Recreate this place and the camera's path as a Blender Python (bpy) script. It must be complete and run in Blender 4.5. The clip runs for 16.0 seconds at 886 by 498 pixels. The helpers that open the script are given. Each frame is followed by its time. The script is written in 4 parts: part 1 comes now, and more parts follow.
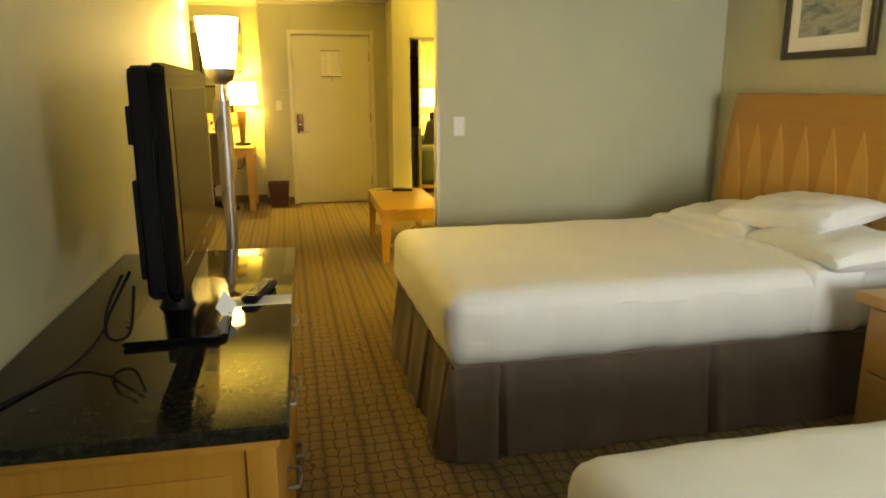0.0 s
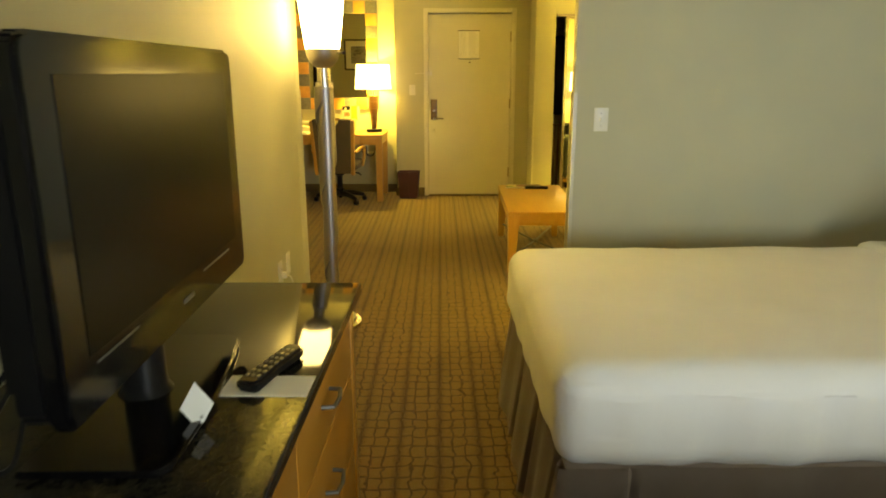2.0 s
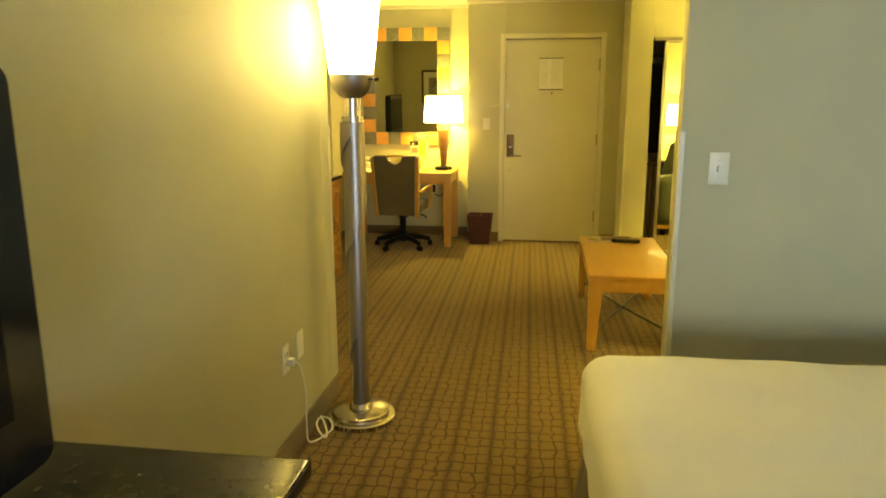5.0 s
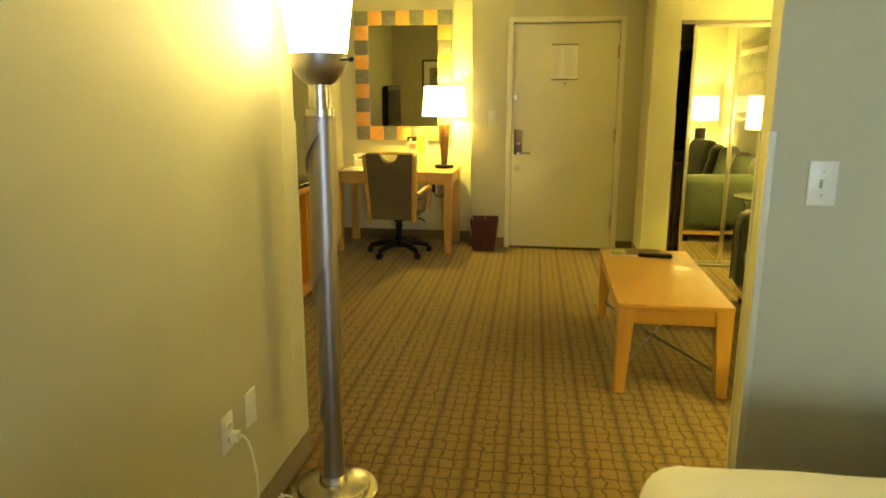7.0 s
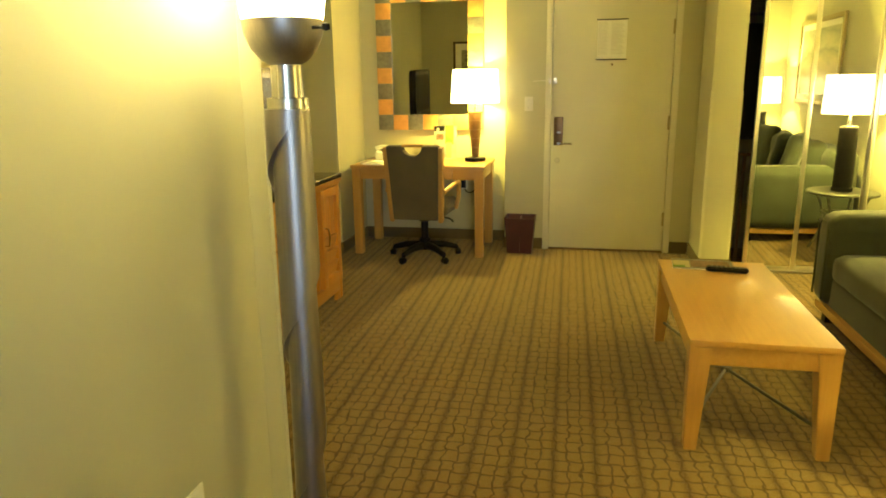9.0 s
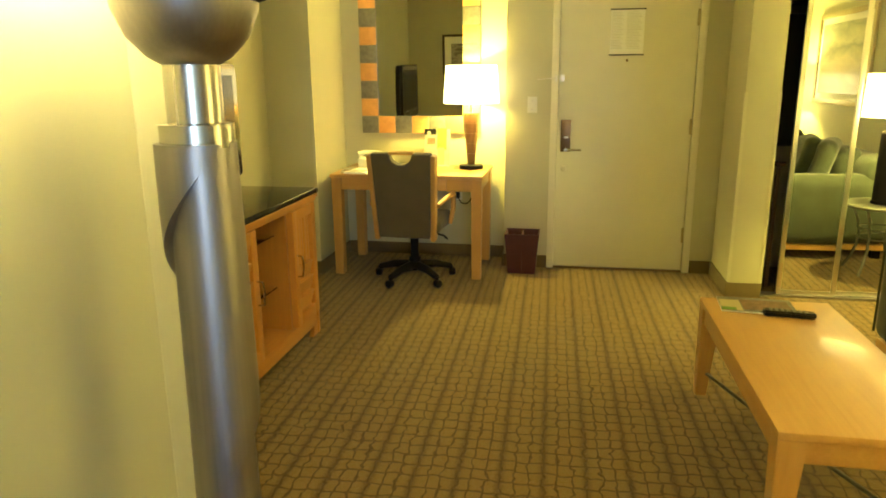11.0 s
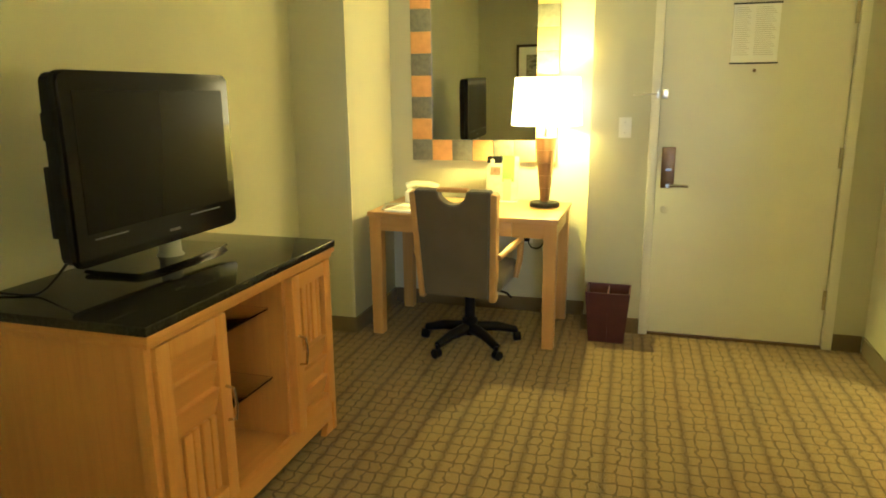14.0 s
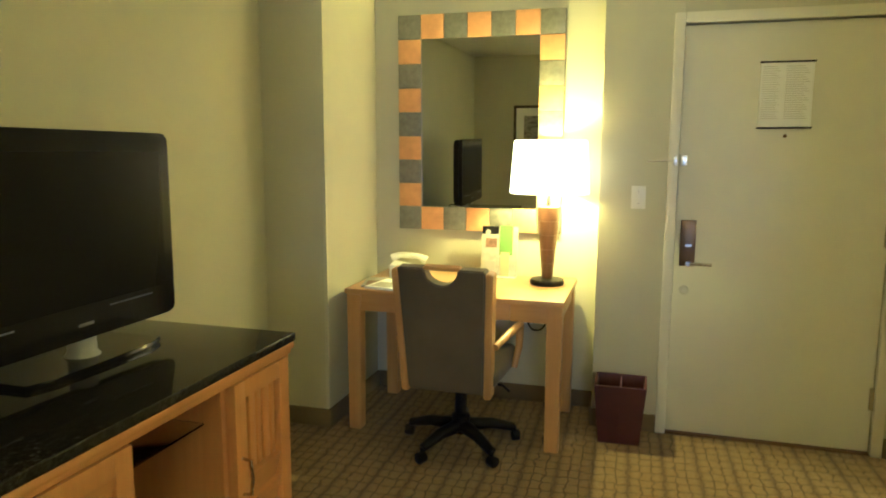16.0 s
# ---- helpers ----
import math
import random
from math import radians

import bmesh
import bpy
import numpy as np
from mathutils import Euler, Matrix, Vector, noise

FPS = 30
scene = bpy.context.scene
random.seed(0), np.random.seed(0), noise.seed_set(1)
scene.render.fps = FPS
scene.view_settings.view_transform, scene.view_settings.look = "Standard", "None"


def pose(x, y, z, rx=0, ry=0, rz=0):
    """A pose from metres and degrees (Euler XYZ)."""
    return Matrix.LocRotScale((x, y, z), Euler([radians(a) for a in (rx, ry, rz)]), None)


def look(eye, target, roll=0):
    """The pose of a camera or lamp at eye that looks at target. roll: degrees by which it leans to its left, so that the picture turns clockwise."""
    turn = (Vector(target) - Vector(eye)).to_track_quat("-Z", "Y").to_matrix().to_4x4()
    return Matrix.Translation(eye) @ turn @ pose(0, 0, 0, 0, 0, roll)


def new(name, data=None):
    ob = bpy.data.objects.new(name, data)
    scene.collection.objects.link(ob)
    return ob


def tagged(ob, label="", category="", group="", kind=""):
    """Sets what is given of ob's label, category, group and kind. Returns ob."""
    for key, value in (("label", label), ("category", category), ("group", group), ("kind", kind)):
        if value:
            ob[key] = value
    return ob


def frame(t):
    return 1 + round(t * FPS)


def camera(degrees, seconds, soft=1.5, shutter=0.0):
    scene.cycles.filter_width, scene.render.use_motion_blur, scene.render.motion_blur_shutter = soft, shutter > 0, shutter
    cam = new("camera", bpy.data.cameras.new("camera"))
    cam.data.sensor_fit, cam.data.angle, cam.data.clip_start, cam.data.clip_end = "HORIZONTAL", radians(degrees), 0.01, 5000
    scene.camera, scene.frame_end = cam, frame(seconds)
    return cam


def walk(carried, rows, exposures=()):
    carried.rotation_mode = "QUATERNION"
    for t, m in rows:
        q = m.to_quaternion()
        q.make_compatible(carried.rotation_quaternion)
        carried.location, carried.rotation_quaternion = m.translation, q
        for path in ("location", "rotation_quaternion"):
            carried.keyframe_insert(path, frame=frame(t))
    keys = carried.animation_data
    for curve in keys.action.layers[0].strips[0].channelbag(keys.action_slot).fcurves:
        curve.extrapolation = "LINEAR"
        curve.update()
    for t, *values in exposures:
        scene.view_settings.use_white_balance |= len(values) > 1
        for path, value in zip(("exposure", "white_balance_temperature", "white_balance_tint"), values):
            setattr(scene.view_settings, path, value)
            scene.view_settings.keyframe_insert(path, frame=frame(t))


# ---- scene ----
cam = camera(65.6, 16.0, 1.8, 0.5)
PATH = [
    (0, (0.151, 0.208, 1.412), (0.534, 2.118, 0.96), -0.1),
    (0.5, (0.164, 0.35, 1.412), (0.483, 2.272, 0.955), 0.3),
    (1, (0.259, 0.56, 1.405), (0.491, 2.489, 0.933), -0.4),
    (1.5, (0.337, 0.75, 1.42), (0.441, 2.688, 0.937), -0.3),
    (2, (0.378, 0.936, 1.417), (0.341, 2.873, 0.92), -0.1),
    (2.5, (0.364, 1.163, 1.418), (0.371, 3.106, 0.944), 0.3),
    (3, (0.377, 1.315, 1.425), (0.339, 3.261, 0.964), -0.4),
    (3.5, (0.444, 1.469, 1.436), (0.278, 3.411, 0.987), -0.7),
    (4, (0.484, 1.595, 1.422), (0.212, 3.529, 0.99), 0.1),
    (6.5, (0.448, 2.323, 1.407), (0.156, 4.26, 1.007), -0.1),
    (7, (0.4, 2.532, 1.402), (0.107, 4.464, 0.973), 0.1),
    (7.5, (0.353, 2.682, 1.398), (0.133, 4.619, 0.954), -0.3),
    (8, (0.341, 2.89, 1.384), (0.072, 4.818, 0.924), -0.9),
    (8.5, (0.376, 3.048, 1.389), (0.022, 4.962, 0.929), -0.6),
    (9, (0.341, 3.196, 1.397), (-0.053, 5.1, 0.929), -0.7),
    (11.5, (0.081, 4.031, 1.426), (-0.226, 5.946, 0.94), -0.2),
    (12, (0.03, 4.187, 1.405), (-0.201, 6.123, 0.956), -0.6),
    (12.5, (0.076, 4.364, 1.419), (-0.263, 6.285, 0.977), -2.5),
    (13, (0.106, 4.572, 1.419), (-0.502, 6.429, 0.992), -2.1),
    (13.5, (0.084, 4.752, 1.421), (-0.538, 6.597, 0.963), -1.2),
    (14, (0.015, 4.92, 1.427), (-0.545, 6.788, 0.984), -0.5),
    (14.5, (-0.037, 5.038, 1.43), (-0.598, 6.907, 0.99), -0.9),
    (15, (-0.054, 5.229, 1.442), (-0.64, 7.096, 1.028), -1.2),
    (15.5, (-0.061, 5.336, 1.446), (-0.669, 7.211, 1.105), -0.5),
    (16, (-0.1, 5.42, 1.446), (-0.654, 7.321, 1.167), 0.3),
]
EXPOSURES = [(0.0, -0.04, 8100, 20), (2.0, -0.12, 7800, 16), (4.0, -0.14, 7300, 12), (7.0, -0.12, 6500, 11), (9.0, 0.0, 6000, 11), (11.5, 0.12, 5600, 13), (13.0, 0.2, 5100, 18), (15.0, 0.15, 4750, 22), (16.0, -0.26, 4500, 25)]
walk(cam, [(t, look(eye, target, roll)) for t, eye, target, roll in PATH], EXPOSURES)

# ---- light ----
WARM = (1.0, 0.78, 0.118)
world = bpy.data.worlds.new("sky")
scene.world = world
world.use_nodes = True
wn = world.node_tree.nodes
sky = wn.new("ShaderNodeTexSky")
sky.sky_type, sky.sun_disc = "NISHITA", False
sky.sun_elevation, sky.sun_rotation = radians(35), radians(120)
wn["Background"].inputs["Strength"].default_value = 0.1
world.node_tree.links.new(sky.outputs["Color"], wn["Background"].inputs["Color"])

DAY_WATTS, TORCH_WATTS, DESK_WATTS, SOFA_WATTS, SHADE_GLOW = 138.0, 165.0, 96.0, 130.0, 9.0


def area_light(name, m, sx, sy, watts, colour):
    data = bpy.data.lights.new(name, "AREA")
    data.shape, data.size, data.size_y, data.energy, data.color = "RECTANGLE", sx, sy, watts, colour
    ob = new(name, data)
    ob.matrix_world = m
    return ob


def bulb_light(name, place, watts, radius=0.03):
    data = bpy.data.lights.new(name, "POINT")
    data.energy, data.color, data.shadow_soft_size = watts, WARM, radius
    ob = new(name, data)
    ob.location = place
    return ob


# daylight through the bedroom window behind the start of the walk
area_light("window_daylight", look((1.85, -1.77, 1.22), (1.5, 2.0, 1.15)), 1.15, 1.4, DAY_WATTS, (0.74, 0.91, 1.0))
bulb_light("torchiere_bulb", (-0.327, 4.697, 1.74), TORCH_WATTS)
bulb_light("desk_bulb", (-0.577, 9.045, 1.36), DESK_WATTS)
bulb_light("sofa_bulb_far", (2.38, 7.90, 1.28), SOFA_WATTS)
bulb_light("sofa_bulb_near", (2.38, 4.92, 1.28), SOFA_WATTS)


# ---- materials ----
class Nodes:
    """A small builder for one procedural material."""

    def __init__(self, name):
        self.mat = bpy.data.materials.new(name)
        self.mat.use_nodes = True
        self.t = self.mat.node_tree
        self.bsdf = self.t.nodes["Principled BSDF"]

    def add(self, kind, **inputs):
        n = self.t.nodes.new(kind)
        for k, v in inputs.items():
            self.put(n.inputs[k.replace("_", " ")], v)
        return n

    def put(self, socket, v):
        if isinstance(v, bpy.types.NodeSocket):
            self.t.links.new(v, socket)
        else:
            socket.default_value = v

    def math(self, op, a, b=0.0, c=0.0):
        n = self.t.nodes.new("ShaderNodeMath")
        n.operation = op
        for s, v in zip(n.inputs, (a, b, c)):
            self.put(s, v)
        return n.outputs[0]

    def coords(self, scale=(1, 1, 1)):
        c = self.t.nodes.new("ShaderNodeTexCoord")
        m = self.t.nodes.new("ShaderNodeMapping")
        m.inputs["Scale"].default_value = scale
        self.t.links.new(c.outputs["Object"], m.inputs["Vector"])
        return m.outputs[0]

    def noise(self, vec, scale, detail=4.0, rough=0.55, distort=0.0):
        n = self.add("ShaderNodeTexNoise", Scale=scale, Detail=detail, Roughness=rough, Distortion=distort)
        self.put(n.inputs["Vector"], vec)
        return n.outputs["Fac"]

    def ramp(self, fac, stops):
        n = self.t.nodes.new("ShaderNodeValToRGB")
        el = n.color_ramp.elements
        while len(el) < len(stops):
            el.new(0.5)
        for e, (p, c) in zip(el, stops):
            e.position, e.color = p, (*c, 1)
        self.put(n.inputs[0], fac)
        return n.outputs[0]

    def mix(self, fac, a, b, blend="MIX"):
        n = self.t.nodes.new("ShaderNodeMix")
        n.data_type, n.blend_type = "RGBA", blend
        self.put(n.inputs[0], fac)
        self.put(n.inputs[6], a if isinstance(a, bpy.types.NodeSocket) else (*a, 1))
        self.put(n.inputs[7], b if isinstance(b, bpy.types.NodeSocket) else (*b, 1))
        return n.outputs[2]

    def bump(self, height, strength, distance=0.002):
        n = self.add("ShaderNodeBump", Strength=strength, Distance=distance)
        self.put(n.inputs["Height"], height)
        self.put(self.bsdf.inputs["Normal"], n.outputs[0])

    def set(self, **inputs):
        for k, v in inputs.items():
            s = self.bsdf.inputs[k.replace("_", " ")]
            if k == "Base_Color" and not isinstance(v, bpy.types.NodeSocket):
                v = (*v, 1)
            self.put(s, v)
        return self


def plain(name, colour, rough=0.5, metal=0.0, vary=0.12, scale=9.0, bump=0.0, bump_scale=120.0, spec=0.5, coat=0.0):
    """One colour with soft large-scale variation and a fine relief."""
    n = Nodes(name)
    v = n.coords()
    big = n.noise(v, scale, 5)
    dark = tuple(c * (1 - vary) for c in colour)
    light = tuple(min(1, c * (1 + vary)) for c in colour)
    n.set(Base_Color=n.ramp(big, [(0.3, dark), (0.7, light)]), Metallic=metal)
    n.set(Specular_IOR_Level=spec, Coat_Weight=coat)
    fine = n.noise(v, bump_scale, 3)
    n.set(Roughness=n.math("MULTIPLY_ADD", fine, 0.16, rough - 0.08))
    if bump:
        n.bump(fine, bump)
    return n.mat


def wood(name, light, dark, axis=0, rough=0.38, ring=26.0):
    n = Nodes(name)
    sc = [ring, ring, ring]
    sc[axis] = ring * 0.06
    v = n.coords(tuple(sc))
    grain = n.noise(v, 1.6, 6, 0.62, 0.6)
    big = n.noise(n.coords(), 2.4, 3)
    col = n.ramp(grain, [(0.28, dark), (0.5, tuple((a + b) / 2 for a, b in zip(light, dark))), (0.72, light)])
    rnd = n.add("ShaderNodeObjectInfo").outputs["Random"]
    col = n.mix(n.math("MULTIPLY", big, 0.45), col, tuple(c * 0.82 for c in light))
    col = n.mix(n.math("MULTIPLY", rnd, 0.25), col, dark)
    n.set(Base_Color=col, Roughness=n.math("MULTIPLY_ADD", grain, 0.15, rough - 0.06), Coat_Weight=0.15)
    n.bump(grain, 0.08)
    return n.mat


def carpet_material():
    """Tan loop carpet with dark stripes 16 cm apart and a wavy crackle of brown lines between them."""
    n = Nodes("striped_carpet")
    v = n.coords()
    v.node.inputs["Rotation"].default_value[2] = radians(-1.3)
    sep = n.add("ShaderNodeSeparateXYZ", Vector=v)
    x, y = sep.outputs[0], sep.outputs[1]
    wob = n.math("MULTIPLY", n.math("SUBTRACT", n.noise(n.coords((1, 1, 1)), 17.0, 1.5), 0.5), 0.056)
    wob2 = n.math("MULTIPLY", n.math("SUBTRACT", n.noise(n.coords((1.3, 0.9, 1)), 14.0, 1.0), 0.5), 0.034)
    # straight dark stripe
    ph = n.math("FRACT", n.math("DIVIDE", x, 0.157))
    stripe = n.math("SUBTRACT", 1.0, n.math("SMOOTH_MIN", n.math("DIVIDE", n.math("ABSOLUTE", n.math("SUBTRACT", ph, 0.5)), 0.15), 1.0, 0.25))
    # wavy lines along the room, three to a stripe
    xw = n.math("ADD", x, wob)
    pw = n.math("FRACT", n.math("DIVIDE", xw, 0.05233))
    line_a = n.math("SUBTRACT", 1.0, n.math("MINIMUM", n.math("DIVIDE", n.math("ABSOLUTE", n.math("SUBTRACT", pw, 0.5)), 0.105), 1.0))
    # short wavy lines across, shifted from column to column
    col = n.math("FLOOR", n.math("ADD", n.math("DIVIDE", xw, 0.05233), 0.5))
    shift = n.math("MULTIPLY", n.math("FRACT", n.math("MULTIPLY", col, 0.618)), 0.16)
    yw = n.math("ADD", n.math("DIVIDE", n.math("ADD", y, wob2), 0.072), shift)
    py = n.math("FRACT", yw)
    line_b = n.math("SUBTRACT", 1.0, n.math("MINIMUM", n.math("DIVIDE", n.math("ABSOLUTE", n.math("SUBTRACT", py, 0.5)), 0.105), 1.0))
    lines = n.math("MAXIMUM", n.math("MULTIPLY", line_a, 1.0), n.math("MULTIPLY", line_b, 0.66))
    pile = n.noise(v, 420.0, 2.0)
    soil = n.noise(v, 1.3, 4.0)
    base = n.ramp(pile, [(0.25, (0.146, 0.092, 0.026)), (0.75, (0.220, 0.145, 0.047))])
    base = n.mix(n.math("MULTIPLY", soil, 0.35), base, (0.132, 0.088, 0.027))
    base = n.mix(n.math("MULTIPLY", n.math("MAXIMUM", stripe, 0.0), 0.80), base, (0.064, 0.038, 0.011))
    base = n.mix(n.math("MINIMUM", n.math("MULTIPLY", lines, 1.6), 0.92), base, (0.046, 0.024, 0.006))
    n.set(Base_Color=base, Roughness=0.95, Specular_IOR_Level=0.15, Sheen_Weight=0.2)
    n.bump(n.math("SUBTRACT", pile, n.math("MULTIPLY", lines, 0.6)), 0.6, 0.004)
    return n.mat


def granite_material():
    n = Nodes("polished_dark_granite")
    v = n.coords()
    a = n.noise(v, 70.0, 6, 0.75, 0.6)
    b = n.noise(v, 9.0, 4)
    c = n.ramp(a, [(0.38, (0.006, 0.006, 0.0045)), (0.54, (0.022, 0.021, 0.016)), (0.70, (0.058, 0.053, 0.041))])
    c = n.mix(n.math("MULTIPLY", b, 0.5), c, (0.017, 0.016, 0.012))
    n.set(Base_Color=c, Roughness=n.math("MULTIPLY_ADD", n.noise(v, 4.0, 3), 0.03, 0.035), Specular_IOR_Level=0.17)
    return n.mat


def fabric(name, colour, weave=650.0, rough=0.9, sheen=0.3, vary=0.15, bump=0.35):
    n = Nodes(name)
    v = n.coords()
    w = n.noise(v, weave, 2)
    b = n.noise(v, 5.0, 4)
    dark = tuple(c * (1 - vary) for c in colour)
    light = tuple(min(1.0, c * (1 + vary)) for c in colour)
    n.set(Base_Color=n.mix(n.math("MULTIPLY", w, 0.5), n.ramp(b, [(0.3, dark), (0.7, light)]), dark), Roughness=rough, Sheen_Weight=sheen, Specular_IOR_Level=0.2)
    n.bump(n.math("ADD", w, n.math("MULTIPLY", b, 1.5)), bump, 0.002)
    return n.mat


def linen_material():
    """White cotton with a fine weave and long soft wrinkles."""
    n = Nodes("white_bed_linen")
    v = n.coords()
    weave = n.noise(v, 800.0, 2)
    folds = n.noise(n.coords((1.0, 2.6, 1.6)), 3.2, 3, 0.5, 1.4)
    crease = n.math("POWER", n.math("SUBTRACT", 1.0, n.math("ABSOLUTE", n.math("MULTIPLY_ADD", folds, 2.0, -1.0))), 7.0)
    n.set(Base_Color=n.ramp(n.noise(v, 5.0, 4), [(0.3, (0.79, 0.79, 0.785)), (0.7, (0.82, 0.82, 0.815))]), Roughness=0.85, Sheen_Weight=0.15, Specular_IOR_Level=0.2)
    n.bump(n.math("ADD", n.math("MULTIPLY", weave, 0.06), n.math("ADD", n.math("MULTIPLY", crease, 0.10), n.math("MULTIPLY", n.noise(v, 5.0, 2), 0.8))), 0.22, 0.016)
    return n.mat


def glow_shade(name, strength):
    """A lamp shade lit from inside: brightest at mid height, paler at the rims."""
    n = Nodes(name)
    v = n.coords()
    n.set(Base_Color=(0.9, 0.82, 0.62), Roughness=0.7)
    weave = n.noise(v, 300.0, 2)
    n.set(Emission_Color=(1.0, 0.76, 0.26, 1), Emission_Strength=n.math("MULTIPLY_ADD", weave, strength * 0.1, strength))
    return n.mat


def painting(name, cols, scale):
    n = Nodes(name)
    v = n.coords((1, 1, 2.2))
    a = n.noise(v, scale, 5, 0.6, 0.8)
    n.set(Base_Color=n.ramp(a, [(0.3, cols[0]), (0.45, cols[1]), (0.55, cols[2]), (0.7, cols[3])]), Roughness=0.25)
    return n.mat


def landscape(name):
    """Broad soft bands of sky, far hills and ochre ground over 0.9 m of height."""
    n = Nodes(name)
    v = n.coords()
    height = n.add("ShaderNodeSeparateXYZ", Vector=v).outputs[2]
    drift = n.noise(n.coords((1.4, 1.4, 3.5)), 1.6, 4, 0.55, 0.6)
    f = n.math("ADD", n.math("MULTIPLY", height, 1.1), n.math("MULTIPLY_ADD", drift, 0.36, -0.18))
    stops = [(0.16, (0.30, 0.22, 0.11)), (0.34, (0.44, 0.36, 0.20)), (0.46, (0.56, 0.50, 0.34)), (0.60, (0.22, 0.24, 0.21)), (0.68, (0.48, 0.47, 0.38)), (0.80, (0.24, 0.27, 0.25)), (0.92, (0.50, 0.49, 0.41))]
    n.set(Base_Color=n.ramp(f, stops), Roughness=0.3)
    return n.mat


WALL = plain("sage_wall_paint", (0.50, 0.49, 0.345), 0.62, vary=0.03, scale=2.5, bump=0.12, bump_scale=260.0, spec=0.35)
CEIL = plain("ceiling_paint", (0.64, 0.62, 0.53), 0.85, vary=0.03, scale=3.0, bump=0.25, bump_scale=180.0)
TRIM = plain("cream_door_paint", (0.68, 0.66, 0.54), 0.42, vary=0.03, scale=3.0, bump=0.05)
GUARD = plain("clear_corner_guard", (0.54, 0.53, 0.39), 0.35, vary=0.02)
BASE = fabric("carpet_baseboard", (0.15, 0.115, 0.055), 500.0, 0.95, 0.1)
CARPET = carpet_material()
GRANITE = granite_material()
MAPLE_X = wood("maple_along_x", (0.58, 0.345, 0.095), (0.45, 0.24, 0.055), 0)
MAPLE_Y = wood("maple_along_y", (0.58, 0.345, 0.095), (0.45, 0.24, 0.055), 1)
MAPLE_Z = wood("maple_along_z", (0.58, 0.345, 0.095), (0.45, 0.24, 0.055), 2)
CAB_Y = wood("cabinet_maple_y", (0.56, 0.272, 0.042), (0.45, 0.195, 0.026), 1)
CAB_Z = wood("cabinet_maple_z", (0.56, 0.272, 0.042), (0.45, 0.195, 0.026), 2)
HONEY_Y = wood("honey_veneer_y", (0.50, 0.25, 0.048), (0.43, 0.205, 0.036), 1)
HONEY_Z = wood("pale_veneer_z", (0.60, 0.34, 0.088), (0.54, 0.29, 0.066), 2)
DARKWOOD = wood("dark_picture_wood", (0.045, 0.028, 0.015), (0.02, 0.012, 0.007), 1, 0.3)
LAMPWOOD = wood("brown_lamp_wood", (0.15, 0.078, 0.028), (0.085, 0.042, 0.015), 2, 0.35)
LINEN = linen_material()
SKIRT = fabric("brown_bed_skirt", (0.32, 0.25, 0.205), 600.0, 0.8, 0.2, 0.12)
GREEN = fabric("green_chenille", (0.047, 0.056, 0.038), 420.0, 0.9, 0.25, 0.2)
DARKGREEN = fabric("dark_green_cushion", (0.022, 0.031, 0.018), 420.0, 0.9, 0.2, 0.2)
CHAIRCLOTH = fabric("brown_green_chair_cloth", (0.105, 0.085, 0.048), 500.0, 0.85, 0.2, 0.15)
BLACK = plain("black_plastic", (0.008, 0.008, 0.009), 0.42, vary=0.2, spec=0.13)
MATTEBLACK = plain("matte_black", (0.012, 0.011, 0.010), 0.7, vary=0.2, spec=0.2)
GLOSS = plain("gloss_black_bezel", (0.005, 0.005, 0.006), 0.12, vary=0.2, spec=0.38)
SCREEN = Nodes("dark_tv_screen").set(Base_Color=(0.007, 0.0068, 0.006), Roughness=0.25, Specular_IOR_Level=0.11).mat


def brushed(name, colour, rough, metal=1.0):
    """Metal with fine upright brushing."""
    n = Nodes(name)
    streak = n.noise(n.coords((90, 90, 1.2)), 2.0, 3)
    n.set(Base_Color=n.ramp(streak, [(0.3, tuple(c * 0.88 for c in colour)), (0.7, colour)]), Metallic=metal, Roughness=n.math("MULTIPLY_ADD", streak, 0.10, rough - 0.05))
    return n.mat


STEEL = brushed("brushed_steel", (0.38, 0.35, 0.35), 0.40)
FRAMESIL = brushed("bright_aluminium", (0.74, 0.72, 0.68), 0.30)
SATIN = brushed("satin_nickel", (0.58, 0.55, 0.50), 0.26)
GREYMETAL = brushed("grey_metal", (0.19, 0.19, 0.175), 0.45, 0.7)
SILVERP = plain("silver_plastic", (0.32, 0.32, 0.30), 0.5, 0.2, 0.05)
HINGE = plain("painted_hinge", (0.38, 0.33, 0.20), 0.55, 0.2, 0.1)
BRONZE = plain("dark_bronze_lock", (0.16, 0.10, 0.055), 0.35, 0.9, 0.15)
WHITEP = plain("white_plastic", (0.70, 0.69, 0.61), 0.35, vary=0.03)
PAPER = plain("white_paper", (0.86, 0.86, 0.83), 0.8, vary=0.03)
INK = plain("grey_print", (0.34, 0.33, 0.30), 0.8, vary=0.05)
GREENINK = plain("green_print", (0.12, 0.25, 0.02), 0.6, vary=0.1)
DARKPRINT = plain("dark_magazine_print", (0.085, 0.075, 0.06), 0.35, vary=0.6, scale=35.0)
LEAFLET = plain("coated_leaflet_paper", (0.37, 0.355, 0.30), 0.5, vary=0.15, scale=25.0)
CREAMPRINT = plain("cream_print", (0.42, 0.37, 0.17), 0.5, vary=0.08)
PALEINK = plain("pale_grey_print", (0.60, 0.59, 0.55), 0.8, vary=0.05)
BROWNINK = plain("brown_print", (0.16, 0.09, 0.05), 0.6, vary=0.4, scale=40.0)
BURGUNDY = plain("burgundy_leatherette", (0.05, 0.009, 0.008), 0.45, vary=0.2, bump=0.3)
